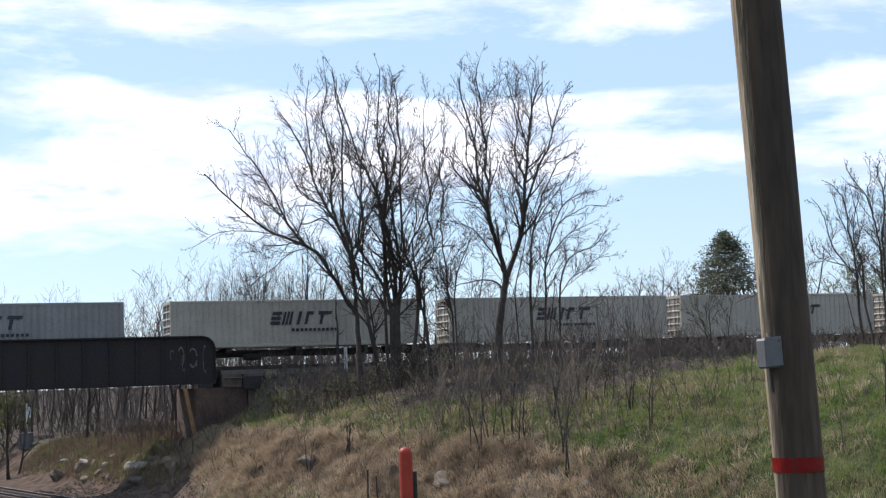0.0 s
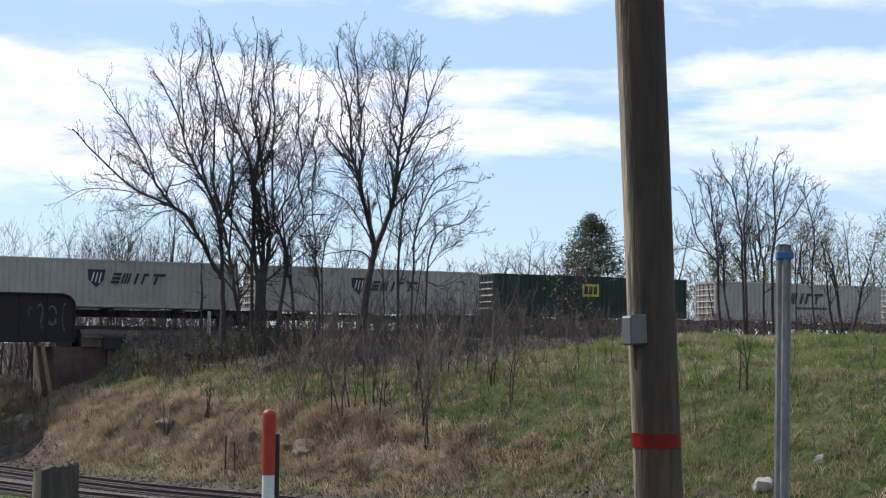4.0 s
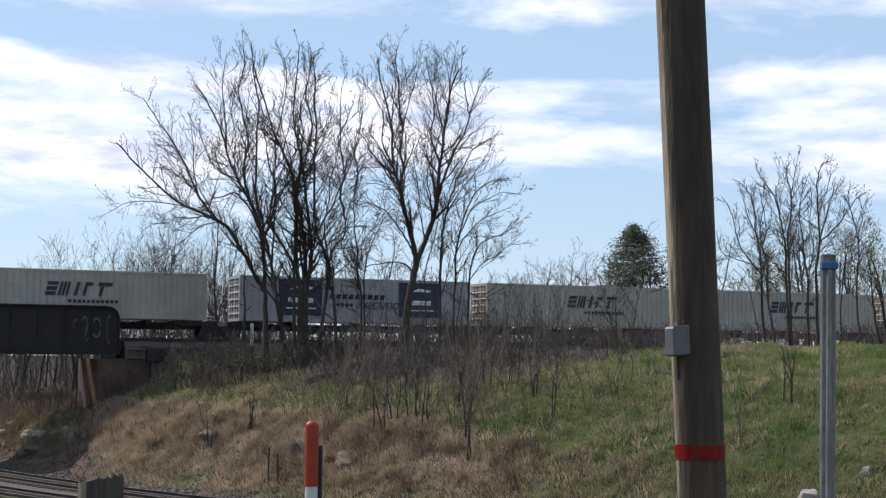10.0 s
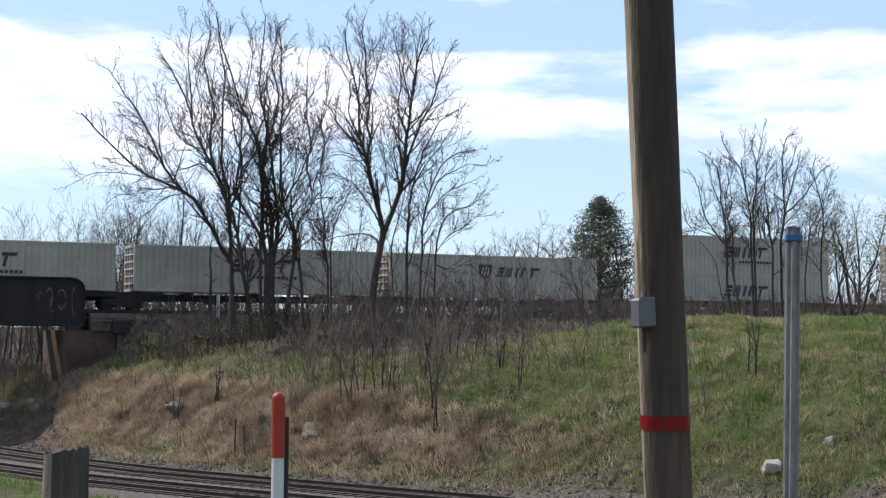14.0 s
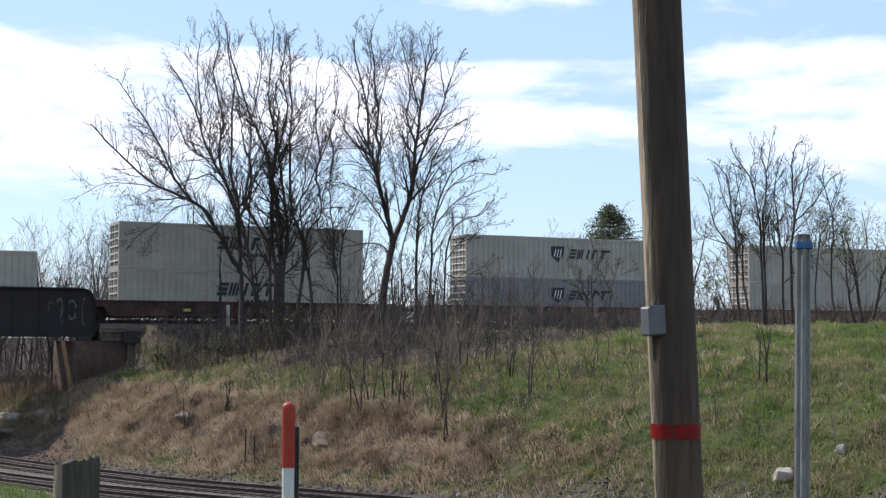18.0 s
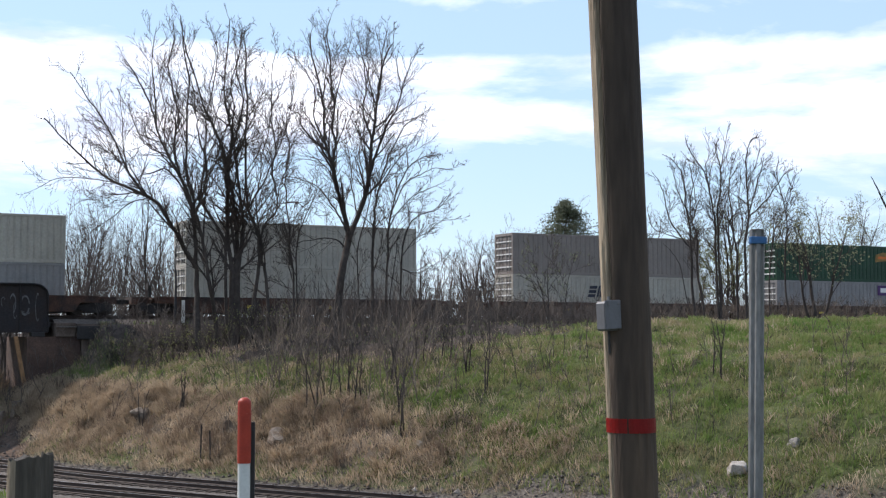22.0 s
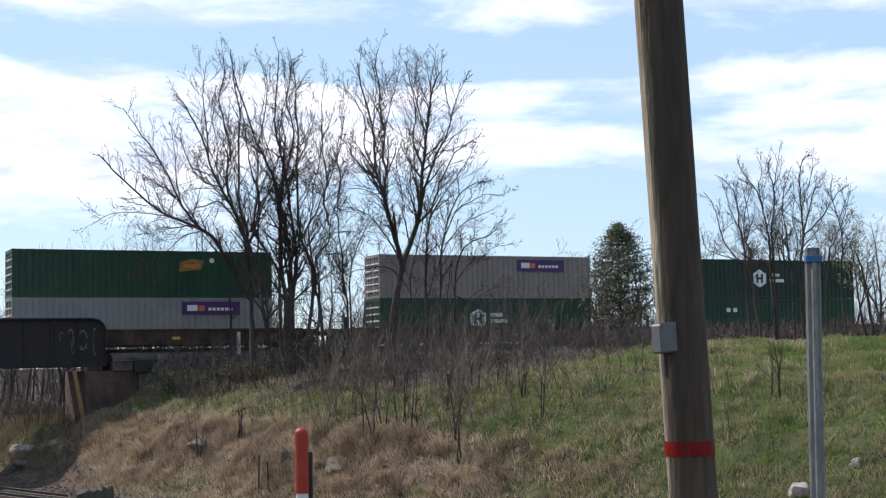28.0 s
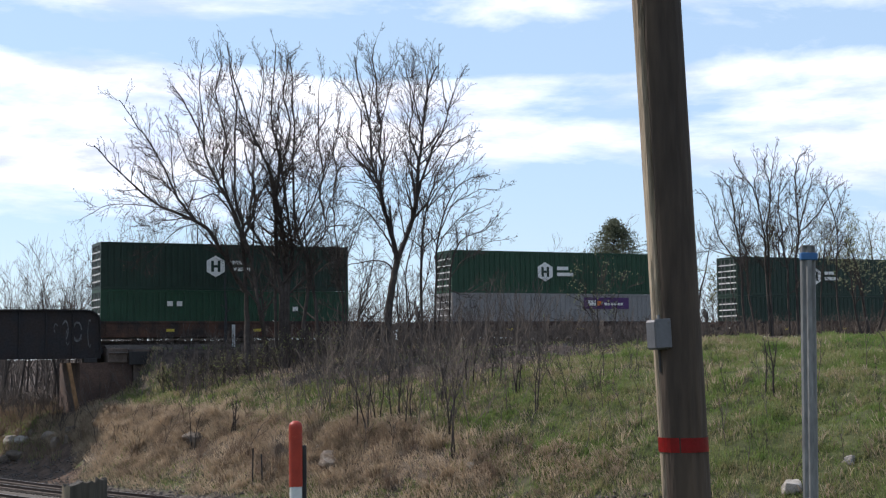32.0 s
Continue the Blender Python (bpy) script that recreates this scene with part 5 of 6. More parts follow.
    t.stem(0.1, 0.02, (-0.5, 3.5), (-0.5, 6.5), (-0.4, 8.7), (-0.2, 10.3), (0.3, 12.0), (1.0, 13.5), (1.7, 14.4), (2.5, 14.9))
    t.stem(0.08, 0.02, (0.2, 3.3), (0.4, 6.5), (0.5, 8.5), (1.0, 10.4), (1.6, 11.6), (2.5, 12.2), (3.5, 12.5))
    t.stem(0.07, 0.018, (1.1, 3.3), (1.2, 6.3), (1.6, 8.1), (2.3, 8.8), (3.3, 9.2), (4.1, 10.1))
    t.stem(0.05, 0.016, (-1.2, 3.5), (-1.4, 6.5), (-0.9, 8.7), (-0.5, 10.5), (0.1, 12.2), (0.6, 13.1))
    t.stem(0.05, 0.016, (1.1, 5.7), (2.0, 5.4), (2.9, 5.8), (3.7, 6.3))
    t.stem(0.05, 0.016, (0.3, 7.5), (0.9, 8.8), (1.9, 9.9), (2.9, 10.4), (3.5, 10.7))
    t.stem(0.05, 0.016, (-0.1, 10.5), (0.5, 11.5), (1.4, 12.6), (2.1, 13.6), (2.4, 14.2))
    t.stem(0.05, 0.016, (0.6, 8.8), (1.3, 10.5), (2.3, 11.2), (3.2, 11.6), (4.2, 11.5))
    t.stem(0.04, 0.014, (1.2, 6.3), (1.9, 7.3), (2.8, 7.9), (3.6, 8.5), (4.7, 8.6))
    t.stem(0.04, 0.014, (0.2, 3.5), (0.8, 5.8), (1.0, 7.5), (1.6, 8.5))
    t.finish("bushy leafless tree with fine spreading shoots", g)
    t = LimbTree(19.54, 97, FINGER, 18)
    t.stem(0.1, 0.022, (0.1, 3.7), (-0.1, 6.1), (-0.2, 7.6), (-0.2, 9.0), (-0.4, 10.4), (-0.5, 11.4), (-0.8, 12.5), (-1.3, 13.1), (-1.7, 13.5))
    t.stem(0.06, 0.018, (-0.2, 7.5), (-0.8, 8.3), (-1.5, 9.6), (-1.9, 10.9), (-2.3, 11.8), (-2.8, 12.5))
    t.stem(0.05, 0.016, (-0.8, 8.2), (-1.9, 8.6), (-2.7, 9.0), (-3.1, 10.3))
    t.stem(0.05, 0.016, (-0.4, 10.3), (-0.9, 11.2), (-1.3, 12.1), (-1.4, 12.9))
    t.stem(0.05, 0.016, (-0.2, 9.1), (0.3, 10.2), (0.1, 11.5), (-0.2, 12.8), (-0.4, 13.5))
    t.stem(0.04, 0.014, (-0.2, 7.6), (0.5, 8.5), (1.3, 9.0))
    t.stem(0.04, 0.014, (-0.1, 4.8), (-0.8, 6.0), (-1.3, 7.2), (-1.9, 7.9))
    t.finish("leafless tree with a domed crown of upswept twigs", g)
    t = LimbTree(21.14, 97, FINGER, 19)
    t.stem(0.08, 0.02, (-0.8, 3.7), (-1.1, 6.5), (-1.2, 8.3), (-1.6, 9.3), (-1.8, 10.4), (-1.6, 11.7), (-1.2, 12.8))
    t.stem(0.09, 0.02, (0.0, 3.5), (0.1, 7.6), (0.0, 9.3), (-0.3, 10.4), (-0.6, 11.5), (-0.9, 12.6), (-1.4, 13.4), (-1.9, 14.2), (-2.1, 14.9))
    t.stem(0.09, 0.02, (0.2, 3.5), (0.3, 8.0), (0.1, 9.9), (0.1, 11.5), (0.1, 12.9), (-0.1, 14.1), (0.2, 14.9))
    t.stem(0.05, 0.016, (0.1, 12.7), (0.5, 14.3), (0.9, 15.7))
    t.stem(0.05, 0.016, (-0.5, 11.4), (-0.8, 12.8), (-0.5, 14.0), (-0.7, 15.1))
    t.stem(0.05, 0.016, (0.3, 9.1), (0.7, 11.0), (0.7, 12.3), (1.2, 13.4))
    t.finish("leafless tree with a domed crown of upswept twigs", g)
    t = LimbTree(22.85, 97, FINGER, 20)
    t.stem(0.08, 0.02, (-0.4, 3.5), (-0.5, 7.2), (-0.8, 8.6), (-0.8, 9.7), (-0.9, 11.2), (-0.7, 12.7), (-0.3, 14.1))
    t.stem(0.1, 0.022, (0.2, 3.5), (0.1, 7.3), (0.4, 9.1), (0.5, 11.0), (0.4, 12.5), (0.3, 13.6), (0.5, 14.7), (0.9, 14.9))
    t.stem(0.06, 0.018, (0.4, 9.4), (0.9, 11.0), (1.3, 12.5), (1.5, 13.6))
    t.stem(0.06, 0.018, (0.5, 9.7), (1.6, 10.6), (2.4, 11.7), (2.9, 12.5), (3.6, 13.0))
    t.stem(0.05, 0.016, (-0.4, 7.6), (-0.0, 9.1), (-0.2, 10.6), (-0.0, 12.1), (-0.1, 13.2))
    t.stem(0.04, 0.014, (0.5, 11.6), (0.9, 12.9), (1.1, 14.0), (1.1, 14.8))
    t.finish("leafless tree with a domed crown of upswept twigs", g)
    t = LimbTree(25.75, 97, FINGER, 21)
    t.stem(0.07, 0.02, (0.1, 3.6), (0.0, 7.3), (0.1, 9.1), (-0.1, 10.9), (-0.5, 12.4), (-0.4, 13.5))
    t.stem(0.05, 0.016, (-1.2, 3.5), (-1.0, 8.0), (-0.6, 9.1), (0.1, 10.3), (0.5, 11.4), (0.8, 12.5))
    t.stem(0.05, 0.016, (-0.0, 10.6), (0.4, 11.8), (0.8, 12.7))
    t.finish("leafless tree with a domed crown of upswept twigs", g)
    t = LimbTree(34.0, 98.0, FINGER, 35)
    t.stem(0.15, 0.02, (0.0, 3.3), (-0.5, 8.6), (-1.4, 11.3), (-2.1, 12.5))
    t.stem(0.15, 0.02, (0.2, 3.3), (0.6, 8.4), (0.5, 11.0), (0.7, 13.0))
    t.finish("leafless tree with a domed crown of upswept twigs", g)
    bare_tree("tree", 27.9, 98.0, [(0, 0, 0.02, 0, 7.0, 0.13), (0.6, 0.2, 0.25, 0, 6.5, 0.11), (-0.4, 0.2, -0.25, 0, 6.0, 0.1)], SMALL, 34, "small tree with pale new buds on the rise", g, leaves=1, leaf=M_BUD, size=0.09)
    for x, y, h, k in ((33.5, 127.0, 10.5, 81), (37.5, 130.0, 11.0, 82), (29.0, 126.0, 10.8, 83), (41.0, 131.0, 10.5, 84)):
        bare_tree("tree", x, y, [(0, 0, 0.05, 0, h, 0.15), (0.5, 0.3, -0.2, 0, h * 0.85, 0.12), (0.8, 0, 0.25, 0, h * 0.8, 0.1)], SMALL, k, "tree in pale green bud behind the railway", "budding trees", leaves=2, leaf=M_BUD, size=0.075, thin=0.5)
    for x, y, h, k in ((23.2, 120.0, 6.6, 85), (25.2, 121.5, 7.6, 86), (27.0, 122.0, 7.0, 87)):
        bare_tree("tree", x, y, [(0, 0, 0.05, 0, h, 0.1), (0.5, 0.3, -0.25, 0, h * 0.85, 0.08), (0.8, 0, 0.25, 0, h * 0.85, 0.08)], SMALL, k, "small bushy tree in olive bud behind the railway", "budding trees", leaves=2, leaf=M_LEAF, size=0.085, thin=0.8)
    # green-leaved shrubs low on the embankment
    for x, y, h, k in ((-8.6, 80.5, 2.4, 92), (-6.9, 81.0, 2.2, 93), (-15.8, 84.6, 1.6, 89), (-13.9, 83.2, 1.5, 90), (-12.3, 82.0, 1.7, 91), (-10.3, 80.4, 1.6, 94)):
        st = [(0.3 * i - 0.4, 0.2 * (i % 2), -0.3 + 0.2 * i, 0.1, h * (0.8 + 0.06 * i), 0.04) for i in range(4)]
        bare_tree("shrub", x, y, st, SMALL, k, "loose shrub with small young green leaves", "leafing shrubs", category="shrub", leaves=1, leaf=M_LEAF, size=0.06, thin=0.13)
    for x, y, h, k in ((-46.0, 112.0, 5.5, 97), (-43.5, 114.0, 4.5, 98), (-49.5, 116.0, 6.0, 99)):
        bare_tree("shrub", x, y, [(0, 0, 0.1, 0, h, 0.06), (0.4, 0.2, -0.3, 0, h * 0.8, 0.05), (0.6, 0, 0.4, 0, h * 0.8, 0.05)], SMALL, k, "bright green leafing shrub beyond the bridge", "leafing shrubs", category="shrub", leaves=2, leaf=M_LEAF, size=0.13, thin=0.9)
    bare_tree("shrub", 9.0, 88.0, [(0, 0, 0.0, 0, 5.2, 0.05), (0.3, 0.1, -0.35, 0, 4.6, 0.04), (0.5, 0.1, 0.35, 0, 4.6, 0.04)], SMALL, 95, "loose shrub in pale olive bud before the railway", "leafing shrubs", category="shrub", leaves=1, leaf=M_BUD, size=0.07, thin=0.25)
    # smaller trees behind the train
    lab3 = "small leafless tree in the woods behind the railway"
    rng = random.Random(77)
    for u, off, h in ((-24, 9, 10), (-19, 12, 11), (-14.5, 9, 11), (-10, 14, 10), (-6, 10, 9.5), (-2, 12, 9), (3, 14, 7), (8, 13, 6), (14, 15, 6), (-29, 16, 8.5), (-34, 20, 7.5), (-40, 18, 7), (-46, 22, 7), (30, 14, 10), (37, 12, 11), (44, 14, 11)):
        p = up(u, off)
        bare_tree("tree", p.x, p.y, [(0, 0, rng.uniform(-0.1, 0.1), 0, h * 0.92, 0.13), (0.5, 0.3, rng.uniform(-0.3, 0.3), 0.1, h * 0.8, 0.1)], SMALL, int(rng.random() * 9999), lab3, "woods behind the railway")
    for x, h in ((8.0, 9.0), (10.5, 9.5), (13.0, 9.0), (19.5, 10.5)):
        bare_tree("tree", x, 150 + rng.uniform(-4, 4), [(0, 0, -0.1, 0, h, 0.2), (0.8, 0.3, 0.25, 0.1, h * 0.9, 0.16), (-0.8, 0.3, -0.3, 0.1, h * 0.85, 0.16)], SMALL, int(rng.random() * 9999), "round-crowned bare tree far behind the railway", "woods behind the railway")
    # woods seen under the bridge
    for k in range(64):
        x, y = rng.uniform(-54, -22), rng.uniform(110, 150)
        bare_tree("tree", x, y, [(0, 0, rng.uniform(-0.1, 0.1), 0, rng.uniform(8, 11), 0.10)], THIN if k % 4 else SMALL, int(rng.random() * 9999), "thin leafless tree in the woods beyond the bridge", "woods beyond the bridge")


trees()


def cedar(x, y, h, wide, seed, label):
    rng = random.Random(seed)
    t = tagged(thing("cedar_tree", Matrix.Translation((x, y, gz(x, y) - 0.1))), label, "tree", "evergreens behind the railway")
    ch = limb(rng, Vector((0, 0, 0)), Vector((0, 0, 1)), h, 0.16, 0.02, 10, 0.02, 0.05)
    chains, pts = [ch], []
    for i in range(560):
        f = rng.uniform(0.03, 0.985)
        p = Vector((0, 0, h * f))
        a = rng.uniform(0, 2 * math.pi)
        ln = min(0.2 + 0.95 * h * (1 - f), wide) * rng.uniform(0.55, 1.1) * (1 + 0.22 * math.sin(f * 17 + a * 2))
        c = limb(rng, p, Vector((math.cos(a), math.sin(a), 0.15)), ln, 0.03, 0.008, 5, 0.10, 0.0)
        chains.append(c)
        for q, _ in c[3:]:
            pts.append(q)
            pts.append(q.lerp(c[1][0], rng.uniform(0.1, 0.5)))
    v, f = tubes(chains)
    o = new("trunk", raw("trunk", v, f, M_BARK))
    o.parent = t
    v, f = leaf_cards(rng, pts, 0.11, 5, 0.22)
    o = new("crown", raw("crown", v, f, M_CEDAR))
    o.parent = t
    return t


cedar(13.75, 121.0, 10.3, 3.3, 41, "dark green cedar with a broad ragged crown")

# ------------------------------------------------------------------ thickets, saplings and grass


def thicket(name, label, count, place, height, seed, material, cfg=None, spread_=(0.0, 0.22)):
    """Many thin leafless stems, nobody could count them."""
    rng = random.Random(seed)
    cfg = cfg or dict(segs=(3, 2), levels=2, count=(4, 2), start=(0.3, 0.3), angle=(18, 45), ratio=(0.5, 0.5), twig=0.010, wander=0.12, lift=0.04)
    chains = []
    pos = [place(rng) for _ in range(count)]
    zs = ground_z([p[0] for p in pos], [p[1] for p in pos])
    for (x, y), z in zip(pos, zs):
        h = rng.uniform(*height)
        ch = limb(rng, Vector((x, y, z - 0.05)), Vector((rng.gauss(0, spread_[1]), rng.gauss(0, spread_[1]), 1)), h, 0.014 + h * 0.005, 0.007, 4, 0.08, 0.02)
        al = [(0, ch)]
        branch_out(rng, al, ch, h, 0, cfg)
        chains += [c for _, c in al]
    v, f = tubes(chains)
    ob = new(name, raw(name, v, f, material))
    tagged(ob, label, "brush", kind="stuff")
    return ob


def along(u0, u1, o0, o1):
    def place(rng):
        p = up(rng.uniform(u0, u1), rng.uniform(o0, o1))
        return p.x, p.y
    return place


thicket("thicket", "dense grey-brown leafless brush along the embankment", 520, along(-21, -5, -11.0, -3.4), (0.5, 1.6), 51, M_BRUSH)


def in_litter(x0, x1, y0, y1):
    def place(rng):
        while True:
            x, y = rng.uniform(x0, x1), rng.uniform(y0, y1)
            if litter(np.array([x]), np.array([y]), track_side(x, y))[0] > 0.3:
                return x, y
    return place


thicket("thicket", "low brown bramble tangle under the raised track", 1500, in_litter(-19, 16, 70, 96), (0.4, 1.5), 47, M_BRUSH, None, (0, 0.4))
thicket("thicket", "tall thin leafless shoots before the train", 110, in_litter(-6, 5, 71, 86), (1.6, 4.0), 46, M_BRUSH)
thicket("thicket", "tall grey-brown leafless brush before the railway", 110, along(-6, 9, -14.0, -3.2), (0.6, 2.2), 50, M_BRUSH)
thicket("thicket", "pale leafless whips among the brush", 60, along(-7, 6, -14.0, -3.2), (1.2, 3.6), 49, M_BRUSH2)
thicket("thicket", "thin grey whips before the raised track", 280, along(-20, 8, -12.0, -3.2), (0.8, 2.5), 48, M_WHIP,
        dict(segs=(3, 2), levels=2, count=(4, 2), start=(0.3, 0.3), angle=(14, 40), ratio=(0.5, 0.5), twig=0.007, wander=0.1, lift=0.04))
thicket("thicket", "grey-brown leafless brush on top of the rise", 800, along(2, 50, -12.0, -3.0), (0.5, 1.9), 56, M_BRUSH)
thicket("thicket", "pale dry bramble stems at the top of the rise", 600, along(4, 50, -9.5, -3.0), (0.5, 1.7), 52, M_BRUSH2, None, (0, 0.45))
thicket("thicket", "tangled brush beyond the railway", 550, along(-20, 60, 6, 16), (1.5, 4.0), 53, M_BRUSH)
thicket("thicket", "leafless undergrowth of the woods beyond the bridge", 1000, lambda r: (r.uniform(-64, -16), r.uniform(110, 160)), (2.5, 8.0), 57, M_BRUSH)
thicket("far_woods", "grey band of far leafless woods", 600, lambda r: (r.uniform(-150, 130), r.uniform(180, 230)), (5.0, 11.0), 58, M_BRUSH,
        dict(segs=(2, 1), levels=2, count=(5, 4), start=(0.2, 0.2), angle=(18, 45), ratio=(0.45, 0.45), twig=0.03, wander=0.12, lift=0.04))


def bank(rng, s0, s1, a0, a1):
    """A place on the bank, by distance from the lower track and along it."""
    a = rng.uniform(a0, a1)
    i = int(np.clip(a * 2, 0, len(FINE) - 1))
    s = rng.uniform(s0, s1)
    d = rng.uniform(-0.6, 0.6)
    return FINE[i][0] + RIGHT[i][0] * s + TANG[i][0] * d, FINE[i][1] + RIGHT[i][1] * s + TANG[i][1] * d


thicket("thicket", "thin leafless shrubs on the straw bank", 80, lambda r: bank(r, 8, 13, 77, 93), (1.8, 3.8), 54, M_BRUSH2)
thicket("thicket", "scattered thin shrubs on the straw bank", 260, lambda r: bank(r, 6, 16, 60, 118), (0.7, 2.0), 59, M_BRUSH)
thicket("thicket", "brown brush on the bank beyond the bridge", 420, lambda r: bank(r, 7.0, 13, 114, 140), (0.5, 1.8), 55, M_BRUSH)


def grass(name, label, count, region, keep, height, width, lean, material, seed, clump=5, comb=None, tuft=0.11, tries=3):
    """Tufts of blades on the ground: each tuft fans out from its root and has its own height and lean."""
    rng = np.random.default_rng(seed)
    x0, x1, y0, y1 = region
    x, y = rng.uniform(x0, x1, count * tries), rng.uniform(y0, y1, count * tries)
    s = track_side(x, y)
    u = (x - P0.x) * D.x + (y - P0.y) * D.y
    k = keep(x, y, s, u) > rng.random(len(x))
    x, y = x[k][:count], y[k][:count]
    m = len(x)
    tall = (0.45 + 0.75 * patchy(x * 2.1, y * 2.1, seed)) * rng.uniform(0.6, 1.25, m)
    way = rng.uniform(0, 2 * np.pi, m) if comb is None else comb + rng.normal(0, 0.45, m)
    ox, oy = rng.normal(0, tuft, m * clump), rng.normal(0, tuft, m * clump)
    x, y = np.repeat(x, clump) + ox, np.repeat(y, clump) + oy
    z = ground_z(x, y)
    n = len(x)
    h = rng.uniform(height[0], height[1], n) * np.repeat(tall, clump)
    a = rng.uniform(0, 2 * np.pi, n)
    ln = rng.uniform(0.25, 1, n) * lean * h
    wx = np.cos(np.repeat(way, clump)) + 0.75 * ox / tuft + rng.normal(0, 0.35, n)
    wy = np.sin(np.repeat(way, clump)) + 0.75 * oy / tuft + rng.normal(0, 0.35, n)
    wl = np.hypot(wx, wy) + 1e-6
    lx, ly = wx / wl * ln, wy / wl * ln
    w = width * rng.uniform(0.6, 1.3, n)
    cx, cy = np.cos(a) * w, np.sin(a) * w
    v = np.empty((n, 5, 3))
    v[:, 0] = np.stack([x - cx, y - cy, z - 0.03], 1)
    v[:, 1] = np.stack([x + cx, y + cy, z - 0.03], 1)
    mx, my = x + lx * 0.35, y + ly * 0.35
    v[:, 2] = np.stack([mx + cx * 0.7, my + cy * 0.7, z + h * 0.68], 1)
    v[:, 3] = np.stack([mx - cx * 0.7, my - cy * 0.7, z + h * 0.68], 1)
    v[:, 4] = np.stack([x + lx, y + ly, z + h * np.where(ln > h, 0.75, 1.0)], 1)
    b = np.arange(n) * 5
    quads = np.stack([b, b + 1, b + 2, b + 3], 1).tolist()
    tris = np.stack([b + 3, b + 2, b + 4], 1).tolist()
    me = raw(name, v.reshape(-1, 3).tolist(), quads + tris, material)
    ob = new(name, me)
    tagged(ob, label, "grass", kind="stuff")


def patchy(x, y, k):
    return 0.5 + 0.5 * wave(x, y, 3.1, k)


def keep_straw(x, y, s, u):
    st, so, cl = cover(x, y, s, u)
    st = st * (1 - 0.75 * so)
    ok = (s > 3.4) & (s < 26) & ((cut_end(x, y) > -1.3) | (s > 6.2))
    return np.where(ok, np.clip(st * (1 - 0.8 * litter(x, y, s)) * (2.7 * patchy(x, y, 3) * patchy(x * 2.7, y * 2.7, 5) + 0.12), 0, 1), 0)


def keep_green(x, y, s, u):
    st, so, cl = cover(x, y, s, u)
    ok = (s > 4.3) & (s < 34) & (cut_end(x, y) > 0.2)
    return np.where(ok, np.clip((1.1 - 1.25 * st) * (1 - 0.93 * litter(x, y, s)) * (0.3 + 2.2 * patchy(x, y, 6) * patchy(x * 2.3, y * 2.3, 2)), 0, 1), 0)


grass("straw_grass", "tufts of dry tan straw on the bank", 13000, (-24, 18, 48, 90), keep_straw, (0.15, 0.5), 0.014, 2.2, M_STRAW, 61, 12, -2.3, 0.14, 14)
grass("turf_grass", "short green spring grass on the slope", 24000, (-20, 40, 50, 104), keep_green, (0.12, 0.34), 0.017, 1.3, M_GREEN, 62, 9, None, 0.15)



def keep_tender(x, y, s, u):
    st, so, cl = cover(x, y, s, u)
    ok = (s > 5.5) & (s < 24) & (cut_end(x, y) > 0.2)
    return np.where(ok, np.clip((0.8 - st) * 3.0 * (patchy(x * 0.6, y * 0.6, 8) * patchy(x * 1.6, y * 1.6, 4) - 0.3) - so - litter(x, y, s), 0, 1), 0)


grass("tender_grass", "patches of fresh bright green grass on the slope", 12000, (-16, 40, 50, 100), keep_tender, (0.10, 0.28), 0.018, 1.1, M_TENDER, 66, 6, None, 0.16)

def keep_tussock(x, y, s, u):
    st, _, cl = cover(x, y, s, u)
    return np.where((s > 3.6) & (s < 13) & (cut_end(x, y) > -1.2), np.clip(st - 0.15, 0, 1), 0)


grass("tussocks", "big drooping tussocks of pale straw on the bank", 210, (-22, 16, 48, 80), keep_tussock, (0.4, 1.0), 0.016, 1.9, M_TUSSOCK, 64, 70, -2.3, 0.12)
grass("dead_weeds", "clumps of brown dead weeds on the bank", 340, (-22, 20, 48, 84), keep_tussock, (0.3, 1.0), 0.016, 0.5, M_WEED, 65, 45, None, 0.12)


def keep_shelf(x, y, s, u):
    return np.where((s > 4.9) & (s < 14) & (cut_end(x, y) < -2.2) & (y < 106), np.clip(0.25 + 1.2 * patchy(x * 2.2, y * 2.2, 7) * np.interp(s, [4.9, 7], [0.2, 1]), 0, 1), 0)


grass("shelf_weeds", "brown dead weeds on the shelf below the bridge", 2600, (-42, -19, 80, 106), keep_shelf, (0.15, 0.6), 0.018, 0.9, M_WEED, 67, 12, None, 0.18, 5)
grass("shelf_grass", "sparse olive grass on the shelf below the bridge", 1300, (-42, -19, 80, 106), keep_shelf, (0.12, 0.45), 0.018, 1.0, M_GREEN, 68, 10, None, 0.2, 5)


def keep_lawn(x, y, s, u):
    lip = 0.768 * (x + 5.3) + 0.640 * (y - 18.0)
    return np.where((lip < 3.0) & (lip > -9) & (x < -1.0), 1.0, 0)


grass("lawn_grass", "bright green mown lawn on the near side", 7000, (-13, -1, 8, 28), keep_lawn, (0.05, 0.12), 0.006, 0.8, M_LAWN, 63, 5, None, 0.035)


def sapling(x, y, h, seed, label="thin leafless sapling on the slope"):
    rng = random.Random(seed)
    stems = [(rng.uniform(-0.25, 0.25), rng.uniform(-0.2, 0.2), rng.uniform(-0.1, 0.1), rng.uniform(-0.1, 0.1), h * rng.uniform(0.85, 1.3), 0.042) for _ in range(2 + seed % 2)]
    return bare_tree("sapling", x, y, stems, dict(THIN, twig=0.011, count=(6, 3), ratio=(0.3, 0.45, 0.4), angle=(18, 38)), seed, label, "saplings on the slope", bark=M_BARK, twigs=M_BRUSH)


